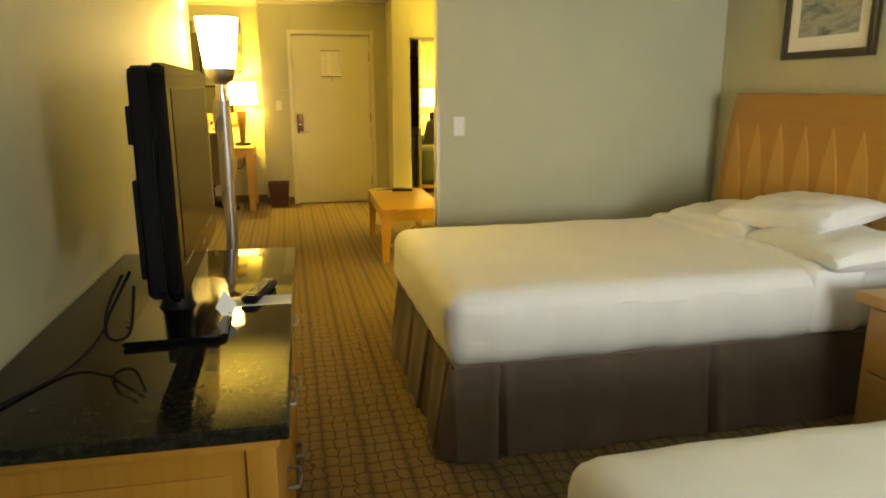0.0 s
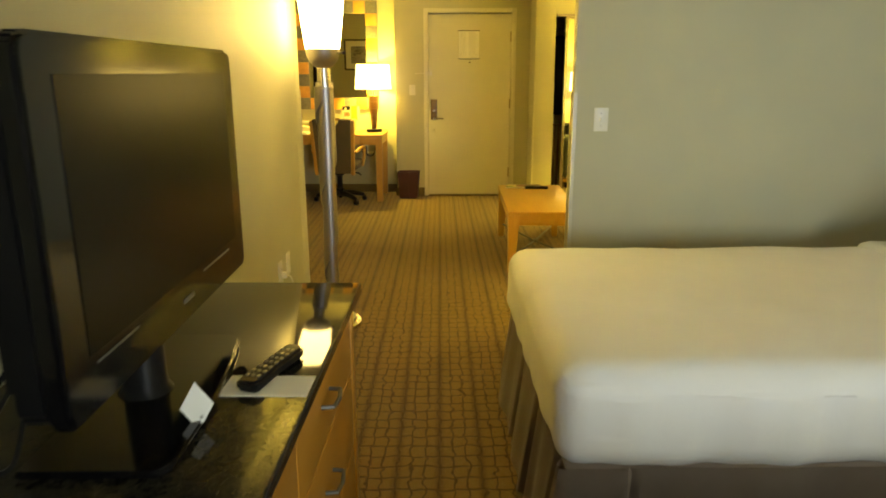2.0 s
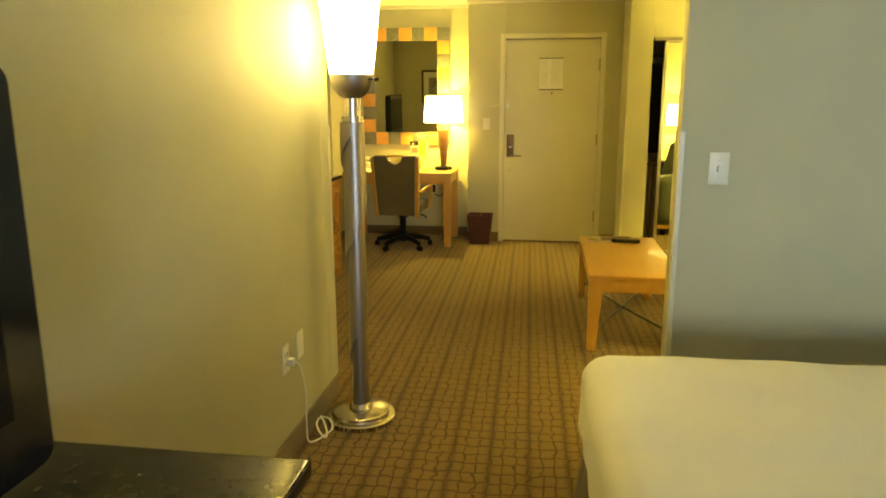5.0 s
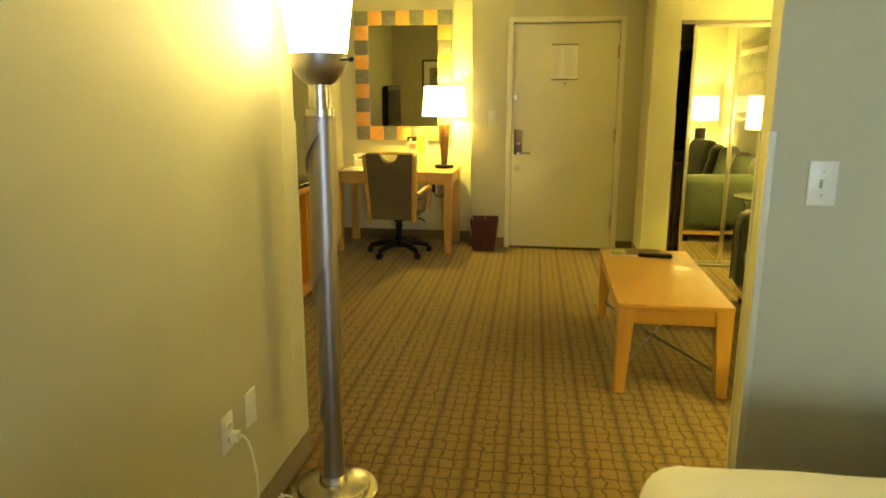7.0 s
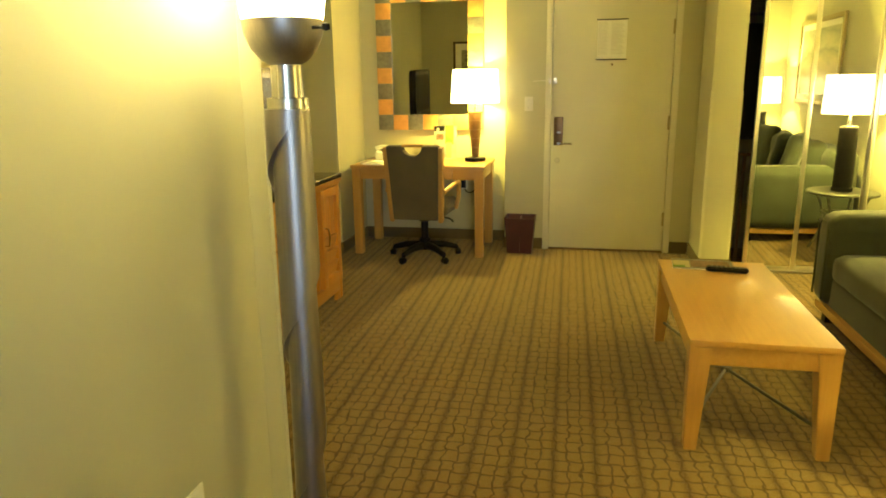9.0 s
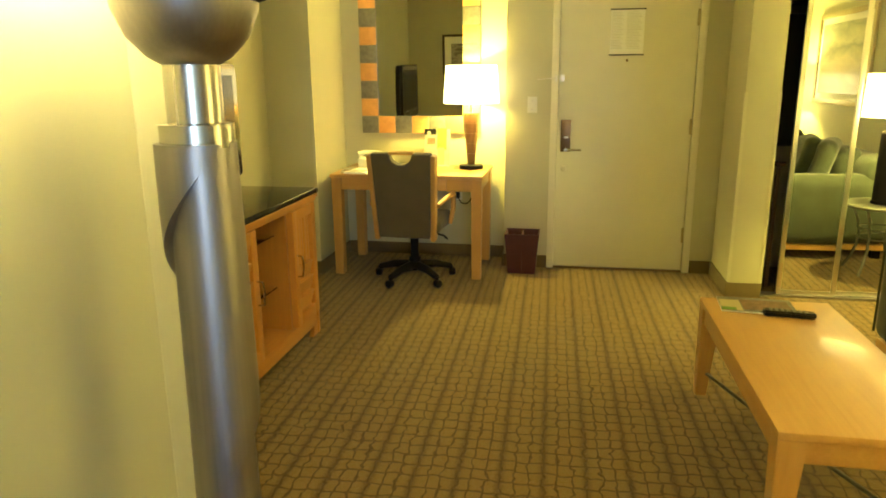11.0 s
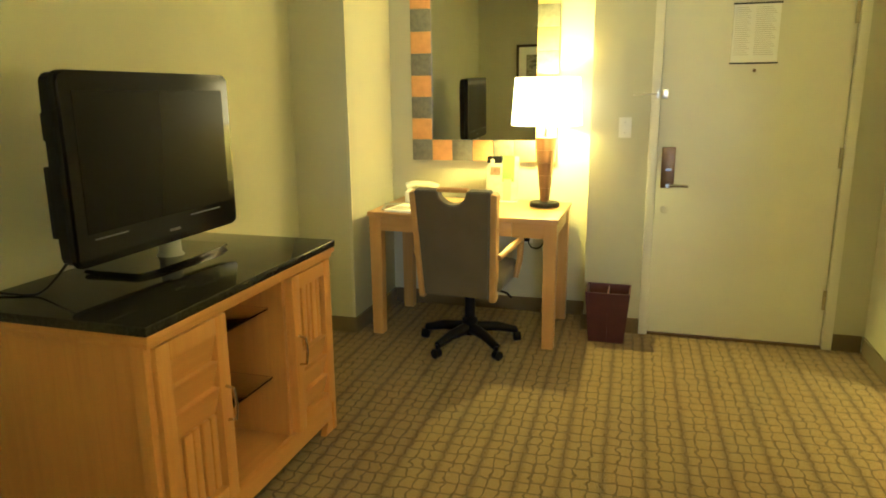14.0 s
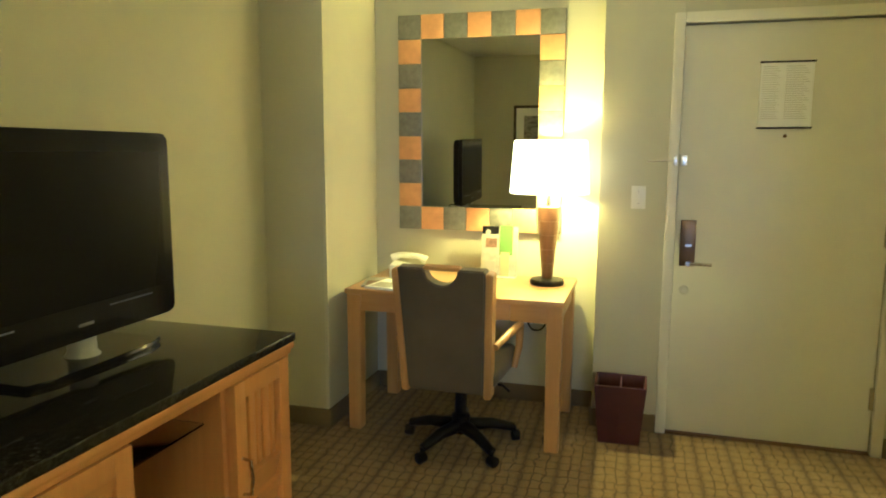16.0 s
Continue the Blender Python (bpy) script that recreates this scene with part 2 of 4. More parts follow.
TILE_O = plain("orange_mirror_tile", (0.62, 0.32, 0.085), 0.38, vary=0.12, scale=18.0, bump=0.1)
TILE_G = plain("grey_mirror_tile", (0.155, 0.155, 0.125), 0.40, vary=0.25, scale=30.0, bump=0.1)
MIRROR = plain("mirror_silver", (0.84, 0.86, 0.83), 0.015, 1.0, 0.0)
MIRROR.node_tree.nodes["Principled BSDF"].inputs["Roughness"].default_value = 0.01
for link in list(MIRROR.node_tree.nodes["Principled BSDF"].inputs["Roughness"].links):
    MIRROR.node_tree.links.remove(link)
GLASS = Nodes("clear_glass").set(Base_Color=(0.80, 0.88, 0.84), Roughness=0.02, Transmission_Weight=1.0, IOR=1.45).mat
SMOKE = Nodes("shelf_glass").set(Base_Color=(0.95, 0.95, 0.90), Roughness=0.02, Transmission_Weight=1.0, IOR=1.2).mat
SHADE_A = glow_shade("lit_glass_shade", SHADE_GLOW * 3.6)
SHADE_B = glow_shade("lit_drum_shade", SHADE_GLOW)
FRAME_GOLD = plain("champagne_frame", (0.42, 0.36, 0.22), 0.4, 0.5, 0.1)
ART_A = painting("muted_leaf_print", [(0.12, 0.14, 0.13), (0.26, 0.29, 0.27), (0.42, 0.43, 0.38), (0.30, 0.24, 0.20)], 5.0)
ART_B = landscape("muted_landscape_print")
ART_C = painting("grey_print_small", [(0.10, 0.10, 0.09), (0.25, 0.25, 0.22), (0.40, 0.39, 0.34), (0.2, 0.2, 0.18)], 7.0)
CLOTHDARK = fabric("black_garment", (0.012, 0.012, 0.012), 300.0)


# ---- mesh helpers ----
class Mesh:
    """Collects simple solids into one bmesh."""

    def __init__(self):
        self.bm = bmesh.new()

    def box(self, a, b, bevel=0.0, seg=2):
        t = bmesh.new()
        bmesh.ops.create_cube(t, size=1.0)
        for v in t.verts:
            v.co = Vector([(a[i] + b[i]) / 2 + v.co[i] * (b[i] - a[i]) for i in range(3)])
        if bevel:
            bmesh.ops.bevel(t, geom=t.edges[:], offset=bevel, segments=seg, profile=0.6, affect="EDGES")
        return self.take(t)

    def take(self, t, m=None):
        if m is not None:
            t.transform(m)
        data = bpy.data.meshes.new("tmp")
        t.to_mesh(data)
        t.free()
        self.bm.from_mesh(data)
        bpy.data.meshes.remove(data)
        return self

    def lathe(self, profile, centre=(0, 0, 0), n=32, m=None, cap=True):
        """profile: (radius, height) pairs from bottom to top."""
        t = bmesh.new()
        rings = []
        for r, z in profile:
            rings.append([t.verts.new((r * math.cos(2 * math.pi * k / n), r * math.sin(2 * math.pi * k / n), z)) for k in range(n)])
        for lo, hi in zip(rings, rings[1:]):
            for k in range(n):
                t.faces.new((lo[k], lo[(k + 1) % n], hi[(k + 1) % n], hi[k])).smooth = True
        if cap:
            t.faces.new(rings[0][::-1])
            t.faces.new(rings[-1])
        if m is not None:
            t.transform(m)
        bmesh.ops.translate(t, verts=t.verts, vec=centre)
        return self.take(t)

    def tube(self, pts, r, n=8):
        """A round bar through the points."""
        pts = [Vector(p) for p in pts]
        t = bmesh.new()
        rings = []
        side = None
        for i, p in enumerate(pts):
            d = (pts[min(i + 1, len(pts) - 1)] - pts[max(i - 1, 0)]).normalized()
            if side is None:
                side = d.orthogonal().normalized()
            side = (side - d * side.dot(d)).normalized()
            up = d.cross(side)
            rr = r[i] if isinstance(r, (list, tuple)) else r
            rings.append([t.verts.new(p + rr * (math.cos(2 * math.pi * k / n) * side + math.sin(2 * math.pi * k / n) * up)) for k in range(n)])
        for lo, hi in zip(rings, rings[1:]):
            for k in range(n):
                t.faces.new((lo[k], lo[(k + 1) % n], hi[(k + 1) % n], hi[k])).smooth = True
        t.faces.new(rings[0][::-1])
        t.faces.new(rings[-1])
        return self.take(t)

    def prism(self, outline, z0, z1, m=None, bevel=0.0):
        """An upright prism over a convex or concave outline in x and y."""
        t = bmesh.new()
        lo = [t.verts.new((x, y, z0)) for x, y in outline]
        hi = [t.verts.new((x, y, z1)) for x, y in outline]
        t.faces.new(lo[::-1])
        t.faces.new(hi)
        k = len(outline)
        for i in range(k):
            t.faces.new((lo[i], lo[(i + 1) % k], hi[(i + 1) % k], hi[i]))
        bmesh.ops.recalc_face_normals(t, faces=t.faces)
        if bevel:
            bmesh.ops.bevel(t, geom=t.edges[:], offset=bevel, segments=2, affect="EDGES")
        return self.take(t, m)

    def leg(self, foot, head, sf, sh):
        """A tapered square leg: half sizes sf at the foot and sh at the head."""
        t = bmesh.new()
        lo = [t.verts.new((foot[0] + i * sf, foot[1] + j * sf, foot[2])) for i, j in ((-1, -1), (1, -1), (1, 1), (-1, 1))]
        hi = [t.verts.new((head[0] + i * sh, head[1] + j * sh, head[2])) for i, j in ((-1, -1), (1, -1), (1, 1), (-1, 1))]
        t.faces.new(lo[::-1])
        t.faces.new(hi)
        for i in range(4):
            t.faces.new((lo[i], lo[(i + 1) % 4], hi[(i + 1) % 4], hi[i]))
        bmesh.ops.bevel(t, geom=t.edges[:], offset=0.003, segments=2, affect="EDGES")
        return self.take(t)


def curve(pts, n=6):
    """A smooth run of points through the given ones."""
    p = [Vector(q) for q in pts]
    p = [p[0]] + p + [p[-1]]
    out = []
    for a, b, c, d in zip(p, p[1:], p[2:], p[3:]):
        for k in range(n):
            t = k / n
            out.append(0.5 * (2 * b + (c - a) * t + (2 * a - 5 * b + 4 * c - d) * t * t + (3 * b - a - 3 * c + d) * t ** 3))
    return out + [p[-1]]


def part(name, mesh, material, parent=None, label="", smooth=False):
    """One mesh object, under a thing or a part."""
    data = bpy.data.meshes.new(name)
    bm = mesh.bm if isinstance(mesh, Mesh) else mesh
    bmesh.ops.recalc_face_normals(bm, faces=bm.faces)
    if smooth:
        for f in bm.faces:
            f.smooth = True
    bm.to_mesh(data)
    bm.free()
    data.set_sharp_from_angle(angle=radians(38))
    data.materials.append(material)
    ob = new(name, data)
    if parent is not None:
        ob.parent = parent
    if label:
        tagged(ob, label)
    return ob


def thing(name, place, label, category, group="", turn=0.0):
    ob = new(name)
    ob.matrix_world = pose(*place, 0, 0, turn)
    ob.empty_display_size = 0.1
    return tagged(ob, label, category, group)


def box(a, b, bevel=0.0, seg=2):
    return Mesh().box(a, b, bevel, seg)


def structure(name, mesh, material, label=""):
    return tagged(part(name, mesh, material), label, "", "", "structure")


# ---- structure ----
H = 2.44
LX, RX = -0.522, 2.87
EX, PX, PY0, PY1, CY = 2.72, 0.96, 4.418, 4.508, 4.978
floor = structure("floor", box((-2.2, -2.0, -0.1), (3.1, 9.5, 0.0)), CARPET, "tan carpet with dark stripes and wavy brown lines")
ceiling = structure("ceiling", box((-2.2, -2.0, H), (3.1, 9.5, H + 0.1)), CEIL, "pale painted ceiling")
structure("wall_west_bedroom", box((LX - 0.12, -1.8, 0), (LX, CY - 0.12, H), 0.004), WALL, "sage painted bedroom wall")
structure("wall_return", box((-2.12, CY - 0.12, 0), (LX, CY, H), 0.004), WALL, "sage painted return wall")
structure("wall_west_living", box((-2.12, CY, 0), (-2.0, 8.60, H)), WALL, "sage painted living room wall")
structure("wall_desk_side", box((-2.12, 8.60, 0), (-1.65, 9.42, H), 0.004), WALL, "sage painted projecting wall")
structure("wall_north_desk", box((-1.65, 9.30, 0), (-0.32, 9.42, H)), WALL, "sage painted wall behind the desk")
m = box((-0.32, 9.03, 0), (0.055, 9.42, H), 0.004).box((1.005, 9.03, 0), (1.21, 9.42, H)).box((0.055, 9.03, 2.065), (1.005, 9.42, H))
structure("wall_north_door", m, WALL, "sage painted wall round the entrance door")
structure("wall_closet_pier", box((1.21, 8.49, 0), (1.42, 9.42, H), 0.004), WALL, "sage painted pier beside the closet")
structure("wall_closet_header", box((1.42, 8.49, 2.01), (EX, 8.61, H)), WALL, "sage painted wall above the closet")
structure("wall_closet_back", box((1.42, 9.30, 0), (EX, 9.42, H)), WALL, "closet back wall")
structure("wall_east", box((RX, -1.8, 0), (RX + 0.12, PY1, H)), WALL, "sage painted wall")
structure("wall_east_living", box((EX, PY1, 0), (RX + 0.12, 9.42, H)), WALL, "sage painted living room wall")
structure("wall_partition", box((PX, PY0, 0), (RX, PY1, H), 0.004), WALL, "sage painted partition between the rooms")
m = box((LX - 0.12, -1.92, 0), (1.25, -1.8, H)).box((2.45, -1.92, 0), (RX + 0.12, -1.8, H)).box((1.25, -1.92, 0), (2.45, -1.8, 0.5)).box((1.25, -1.92, 2.2), (2.45, -1.8, H))
structure("wall_south", m, WALL, "sage painted window wall")
# added out-of-view block: shades the left wall and aisle from the window
structure("daylight_blocker", box((LX, -1.8, 0), (1.20, -0.60, H), 0.004), WALL, "added unseen block that keeps daylight off the dresser side")
structure("corridor_backing", box((-0.1, 9.42, 0), (1.2, 9.46, H)), WALL)

win = tagged(new("window_1"), "bedroom window with a pale frame", "window", "", "structure")
m = box((1.25, -1.88, 0.5), (2.45, -1.83, 0.55), 0.004).box((1.25, -1.88, 2.15), (2.45, -1.83, 2.2), 0.004)
m.box((1.25, -1.88, 0.55), (1.30, -1.83, 2.15), 0.004).box((2.40, -1.88, 0.55), (2.45, -1.83, 2.15), 0.004).box((1.83, -1.88, 0.55), (1.87, -1.83, 2.15), 0.004)
part("window_frame", m, WHITEP, win)
for x0, x1 in ((1.30, 1.83), (1.87, 2.40)):
    p = part("pane", box((x0, -1.858, 0.55), (x1, -1.852, 2.15)), GLASS, win)
    p.visible_shadow = False


def baseboard(a, b, n):
    """A carpet-covered skirting strip from a to b; n is the way out of the wall."""
    x0, x1 = sorted((a[0], b[0]))
    y0, y1 = sorted((a[1], b[1]))
    lo = (x0 + min(0, n[0]) * 0.012, y0 + min(0, n[1]) * 0.012, 0)
    hi = (x1 + max(0, n[0]) * 0.012, y1 + max(0, n[1]) * 0.012, 0.095)
    structure("baseboard", box(lo, hi, 0.003), BASE, "brown carpeted baseboard")


baseboard((LX, -0.58), (LX, CY), (1, 0))
baseboard((-1.99, CY), (LX, CY), (0, 1))
baseboard((-2.0, CY + 0.015), (-2.0, 8.60), (1, 0))
baseboard((-1.988, 8.60), (-1.638, 8.60), (0, -1))
baseboard((-1.65, 8.602), (-1.65, 9.30), (1, 0))
baseboard((-1.637, 9.30), (-0.332, 9.30), (0, -1))
baseboard((-0.32, 9.02), (-0.32, 9.287), (-1, 0))
baseboard((-0.32, 9.03), (0.008, 9.03), (0, -1))
baseboard((1.052, 9.03), (1.197, 9.03), (0, -1))
baseboard((1.21, 8.49), (1.21, 9.017), (-1, 0))
baseboard((1.198, 8.49), (1.42, 8.49), (0, -1))
baseboard((EX, PY1), (EX, 8.49), (-1, 0))
baseboard((PX, PY1), (EX, PY1), (0, 1))
baseboard((PX, PY0), (RX, PY0), (0, -1))
baseboard((PX, PY0), (PX, PY1), (-1, 0))
baseboard((RX, -1.8), (RX, PY0 - 0.02), (-1, 0))


def corner_guard(x, y, sx, sy):
    """A clear plastic angle on a wall corner; sx, sy point from the corner into the wall."""
    m = Mesh()
    m.box(sorted2((x - sx * 0.003, y - sy * 0.003, 0.10), (x + sx * 0.015, y + sy * 0.0, 1.32))[0], sorted2((x - sx * 0.003, y - sy * 0.003, 0.10), (x + sx * 0.015, y + sy * 0.0, 1.32))[1])
    lo, hi = sorted2((x - sx * 0.003, y, 0.10), (x, y + sy * 0.015, 1.32))
    m.box(lo, hi)
    structure("trim", m, GUARD, "plastic corner guard")


def sorted2(a, b):
    return tuple(min(p, q) for p, q in zip(a, b)), tuple(max(p, q) for p, q in zip(a, b))


corner_guard(LX, CY, -1, -1)
corner_guard(PX, PY0, 1, 1)
corner_guard(PX, PY1, 1, -1)
corner_guard(1.21, 8.49, 1, 1)
corner_guard(1.42, 8.49, -1, 1)
corner_guard(-1.65, 8.60, -1, 1)

# thin ledge line where the entrance ceiling meets the wall
structure("crown_trim", box((-1.65, 9.268, H - 0.035), (-0.335, 9.30, H), 0.006).box((-0.335, 9.0, H - 0.035), (1.21, 9.03, H), 0.006), CEIL, "narrow pale ceiling trim")

# ---- entrance door ----
door = tagged(new("door_1"), "closed cream-painted entrance door", "door", "", "structure")
door.location = (0.53, 9.05, 0)
dx = 0.53
part("slab", box((0.06 - dx, 0.0, 0.012), (1.0 - dx, 0.045, 2.058), 0.003), TRIM, door)
m = box((0.008 - dx, -0.034, 0), (0.058 - dx, 0.0, 2.115), 0.006).box((1.002 - dx, -0.034, 0), (1.052 - dx, 0.0, 2.115), 0.006).box((0.058 - dx, -0.034, 2.064), (1.002 - dx, 0.0, 2.115), 0.006)
part("casing", m, TRIM, door)
part("threshold", box((0.06 - dx, -0.02, 0.0), (1.0 - dx, 0.06, 0.010), 0.002), BRONZE, door)
lock = part("lock_plate", box((0.084 - dx, -0.022, 0.885), (0.158 - dx, 0.0, 1.118), 0.006), BRONZE, door, "bronze card lock plate")
m = Mesh().lathe([(0.018, 0.0), (0.018, 0.03), (0.012, 0.05)], (0.125 - dx, -0.02, 0.905), 16, pose(0, 0, 0, 90))
m.tube([(0.125 - dx, -0.06, 0.905), (0.16 - dx, -0.065, 0.905), (0.235 - dx, -0.06, 0.902)], [0.010, 0.009, 0.008])
part("lever", m, SATIN, lock, "satin lever handle")
part("key_window", box((0.108 - dx, -0.025, 0.985), (0.14 - dx, -0.021, 0.998)), SATIN, lock)
m = Mesh().lathe([(0.024, 0), (0.024, 0.006), (0.014, 0.014)], (0.115 - dx, 0, 0.76), 16, pose(0, 0, 0, 90))
part("deadbolt", m, TRIM, door)
m = box((0.03 - dx, -0.05, 1.385), (0.05 - dx, -0.03, 1.435), 0.003).tube([(-0.09 - dx, -0.06, 1.405), (-0.02 - dx, -0.062, 1.41), (0.04 - dx, -0.05, 1.41)], 0.004)
m.box((0.065 - dx, -0.024, 1.385), (0.098 - dx, 0.0, 1.44), 0.004)
part("latch_guard", m, FRAMESIL, door, "bright steel swing bar latch")
for z in (0.28, 1.07, 1.81):
    part("hinge", box((0.985 - dx, -0.014, z - 0.055), (1.014 - dx, 0.001, z + 0.055), 0.003), HINGE, door)
part("peephole", Mesh().lathe([(0.009, 0), (0.009, 0.005), (0.005, 0.007)], (0.53 - dx, 0, 1.53), 14, pose(0, 0, 0, 90)), BRONZE, door)

notice = thing("door_notice", (0.521, 9.049, 1.57), "printed white safety notice in a clear holder on the door", "notice")
part("sheet", box((-0.115, -0.004, 0.0), (0.115, 0.0, 0.305)), PAPER, notice)
for z in (-0.006, 0.300):
    part("holder_edge", box((-0.12, -0.008, z), (0.12, 0.0, z + 0.008)), BLACK, notice, "dark holder edge")
m = Mesh()
for k in range(24):
    z = 0.285 - k * 0.0105
    m.box((-0.105, -0.0052, z - 0.003), (-0.045 + 0.025 * ((k * 7) % 3) / 3, -0.0041, z))
    m.box((-0.005, -0.0052, z - 0.003), (0.075 + 0.03 * ((k * 5) % 4) / 4, -0.0041, z))
part("print", m, PALEINK, notice)


def wall_plate(name, place, turn, label, toggles):
    """A switch or outlet plate 7 x 11.5 cm; its face looks along local -y."""
    w = thing(name, place, label, "switch" if toggles else "outlet", "", turn)
    part("plate", box((-0.035, -0.006, -0.0575), (0.035, 0.0, 0.0575), 0.002), WHITEP, w)
    if toggles:
        part("toggle", box((-0.005, -0.018, -0.012), (0.005, -0.005, 0.010), 0.002), WHITEP, w)
        for z in (-0.03, 0.03):
            part("screw", Mesh().lathe([(0.003, 0), (0.003, 0.001)], (0, -0.006, z), 8, pose(0, 0, 0, 90)), STEEL, w)
    else:
        for z in (-0.02, 0.02):
            part("socket", box((-0.017, -0.009, z - 0.014), (0.017, -0.005, z + 0.014), 0.003), WHITEP, w)
            part("slots", box((-0.009, -0.0096, z - 0.006), (-0.006, -0.0088, z + 0.006)).box((0.006, -0.0096, z - 0.006), (0.009, -0.0088, z + 0.006)), BLACK, w)
    return w


wall_plate("light_switch", (-0.126, 9.03, 1.225), 0, "white toggle switch plate beside the entrance door", True)
wall_plate("light_switch", (1.097, PY0, 1.19), 0, "white toggle switch plate on the partition wall", True)
wall_plate("wall_outlet", (LX, 4.303, 0.424), 90, "white outlet with a lamp plug in it", False)
blank = thing("wall_jack", (LX, 4.469, 0.429), "blank white jack plate on the wall", "outlet", "", 90)
part("plate", box((-0.035, -0.006, -0.0575), (0.035, 0.0, 0.0575), 0.002), WHITEP, blank)
wall_plate("wall_outlet", (-0.72, 9.30, 0.52), 0, "white wall outlet under the desk", False)

# ---- closet ----
closet = thing("closet_doors", (1.472, 8.53, 0), "sliding mirrored closet doors in silver metal frames", "closet door")
part("top_track", box((-0.04, -0.02, 1.985), (1.245, 0.06, 2.01)), STEEL, closet)
part("bottom_track", box((-0.04, -0.02, 0.0), (1.245, 0.06, 0.014)), STEEL, closet)


def mirror_door(x0, x1, y):
    leaf = part("leaf", box((x0, y, 0.016), (x0 + 0.030, y + 0.02, 1.984), 0.003).box((x1 - 0.030, y, 0.016), (x1, y + 0.02, 1.984), 0.003).box((x0 + 0.030, y, 0.016), (x1 - 0.030, y + 0.02, 0.045), 0.003).box((x0 + 0.030, y, 1.96), (x1 - 0.030, y + 0.02, 1.984), 0.003), FRAMESIL, closet, "silver door frame")
    part("mirror_pane", box((x0 + 0.030, y + 0.006, 0.045), (x1 - 0.030, y + 0.014, 1.96)), MIRROR, leaf, "large mirror pane")


mirror_door(0.055, 0.42, 0.0)
mirror_door(0.40, 0.84, 0.026)
mirror_door(0.82, 1.24, 0.0)
rack = thing("luggage_rack", (1.50, 8.74, 0), "folded wooden luggage rack standing in the closet", "luggage rack")
for x in (-0.03, 0.015):
    part("leg", Mesh().leg((x, 0, 0), (x + 0.012, 0.02, 0.84), 0.012, 0.012), LAMPWOOD, rack)
part("rail", box((-0.05, -0.015, 0.84), (0.06, 0.03, 0.865), 0.004), LAMPWOOD, rack)
coat = thing("garment_bag", (1.62, 9.0, 0.95), "black garment bag hanging in the closet", "garment bag")
part("bag", box((-0.17, -0.12, 0), (0.18, 0.12, 0.86), 0.05, 3), CLOTHDARK, coat)
part("hanger_hook", Mesh().tube([(0, 0, 0.85), (0, 0, 0.93), (0.02, 0, 0.95), (0.03, 0, 0.93)], 0.003), STEEL, coat)
rod = thing("closet_rod", (2.05, 9.0, 1.88), "plain metal closet rod inside the closet", "rod")
part("bar", Mesh().tube([(-0.63, 0, 0), (0.665, 0, 0)], 0.013), STEEL, rod)


# ---- floor lamp ----
torch = thing("floor_lamp", (-0.327, 4.697, 0), "brushed steel torchiere with a lit frosted glass shade", "floor lamp")
torch.scale.z = 0.989
m = Mesh().lathe([(0.156, 0), (0.159, 0.004), (0.159, 0.022), (0.154, 0.027), (0.132, 0.028), (0.130, 0.031), (0.130, 0.046), (0.125, 0.050), (0.03, 0.053)], n=56)
part("base", m, SATIN, torch, "round two-step steel base")


def spiral_pole():
    """A slightly swelling pole with one long wound step."""
    t = bmesh.new()
    n, rows = 72, 150
    rings = []
    for j in range(rows + 1):
        f = j / rows
        z = 0.05 + f * 1.31
        r = 0.028 + 0.018 * f ** 1.3
        ring = []
        for k in range(n + 1):
            a = 2 * math.pi * (k / n + f * 2.95 - 0.043)
            step = 0.012 * min(1.0, k / n * 1.1)
            ring.append(t.verts.new(((r + step) * math.cos(a), (r + step) * math.sin(a), z)))
        rings.append(ring)
    for lo, hi in zip(rings, rings[1:]):
        for k in range(n + 1):
            q = (k + 1) % (n + 1)
            t.faces.new((lo[k], lo[q], hi[q], hi[k])).smooth = k < n
        for k in (0, n):
            t.edges.get((lo[k], hi[k])).smooth = False
    t.faces.new(rings[0][::-1])
    t.faces.new(rings[-1])
    return t


part("pole", spiral_pole(), STEEL, torch, "spiral-wound brushed steel pole")
part("collar", Mesh().lathe([(0.05, 0.05), (0.052, 0.06), (0.044, 0.075), (0.04, 0.08)]), SATIN, torch)
part("neck", Mesh().lathe([(0.047, 1.355), (0.047, 1.384), (0.035, 1.386), (0.035, 1.462), (0.030, 1.466)]), SATIN, torch)
part("cup", Mesh().lathe([(0.030, 1.455), (0.052, 1.468), (0.074, 1.492), (0.087, 1.525), (0.090, 1.555), (0.086, 1.556)], n=40), STEEL, torch, "steel bowl under the shade")
m = Mesh().lathe([(0.0845, 1.548), (0.090, 1.56), (0.105, 1.68), (0.122, 1.845), (0.126, 1.85), (0.122, 1.850), (0.117, 1.845), (0.101, 1.68), (0.082, 1.56)], n=48, cap=False)
part("shade", m, SHADE_A, torch, "lit frosted glass shade")
part("switch_knob", Mesh().tube([(0.080, -0.03, 1.535), (0.115, -0.045, 1.535)], 0.004).lathe([(0.0, -0.009), (0.009, -0.006), (0.009, 0.006), (0.0, 0.009)], (0.118, -0.046, 1.535), 12), BLACK, torch)
cord = thing("lamp_cord", (LX, 4.313, 0.0), "pale lamp cord from the outlet, coiled on the carpet", "cord")
pts = [(0.012, 0.0, 0.41), (0.05, 0.02, 0.39), (0.055, 0.06, 0.25), (0.045, 0.08, 0.1), (0.05, 0.1, 0.012)]
for k in range(26):
    a = k * 0.75
    pts.append((0.075 + 0.035 * math.cos(a), 0.20 + 0.075 * math.sin(a * 0.83), 0.02 + 0.03 * abs(math.sin(a * 0.5))))
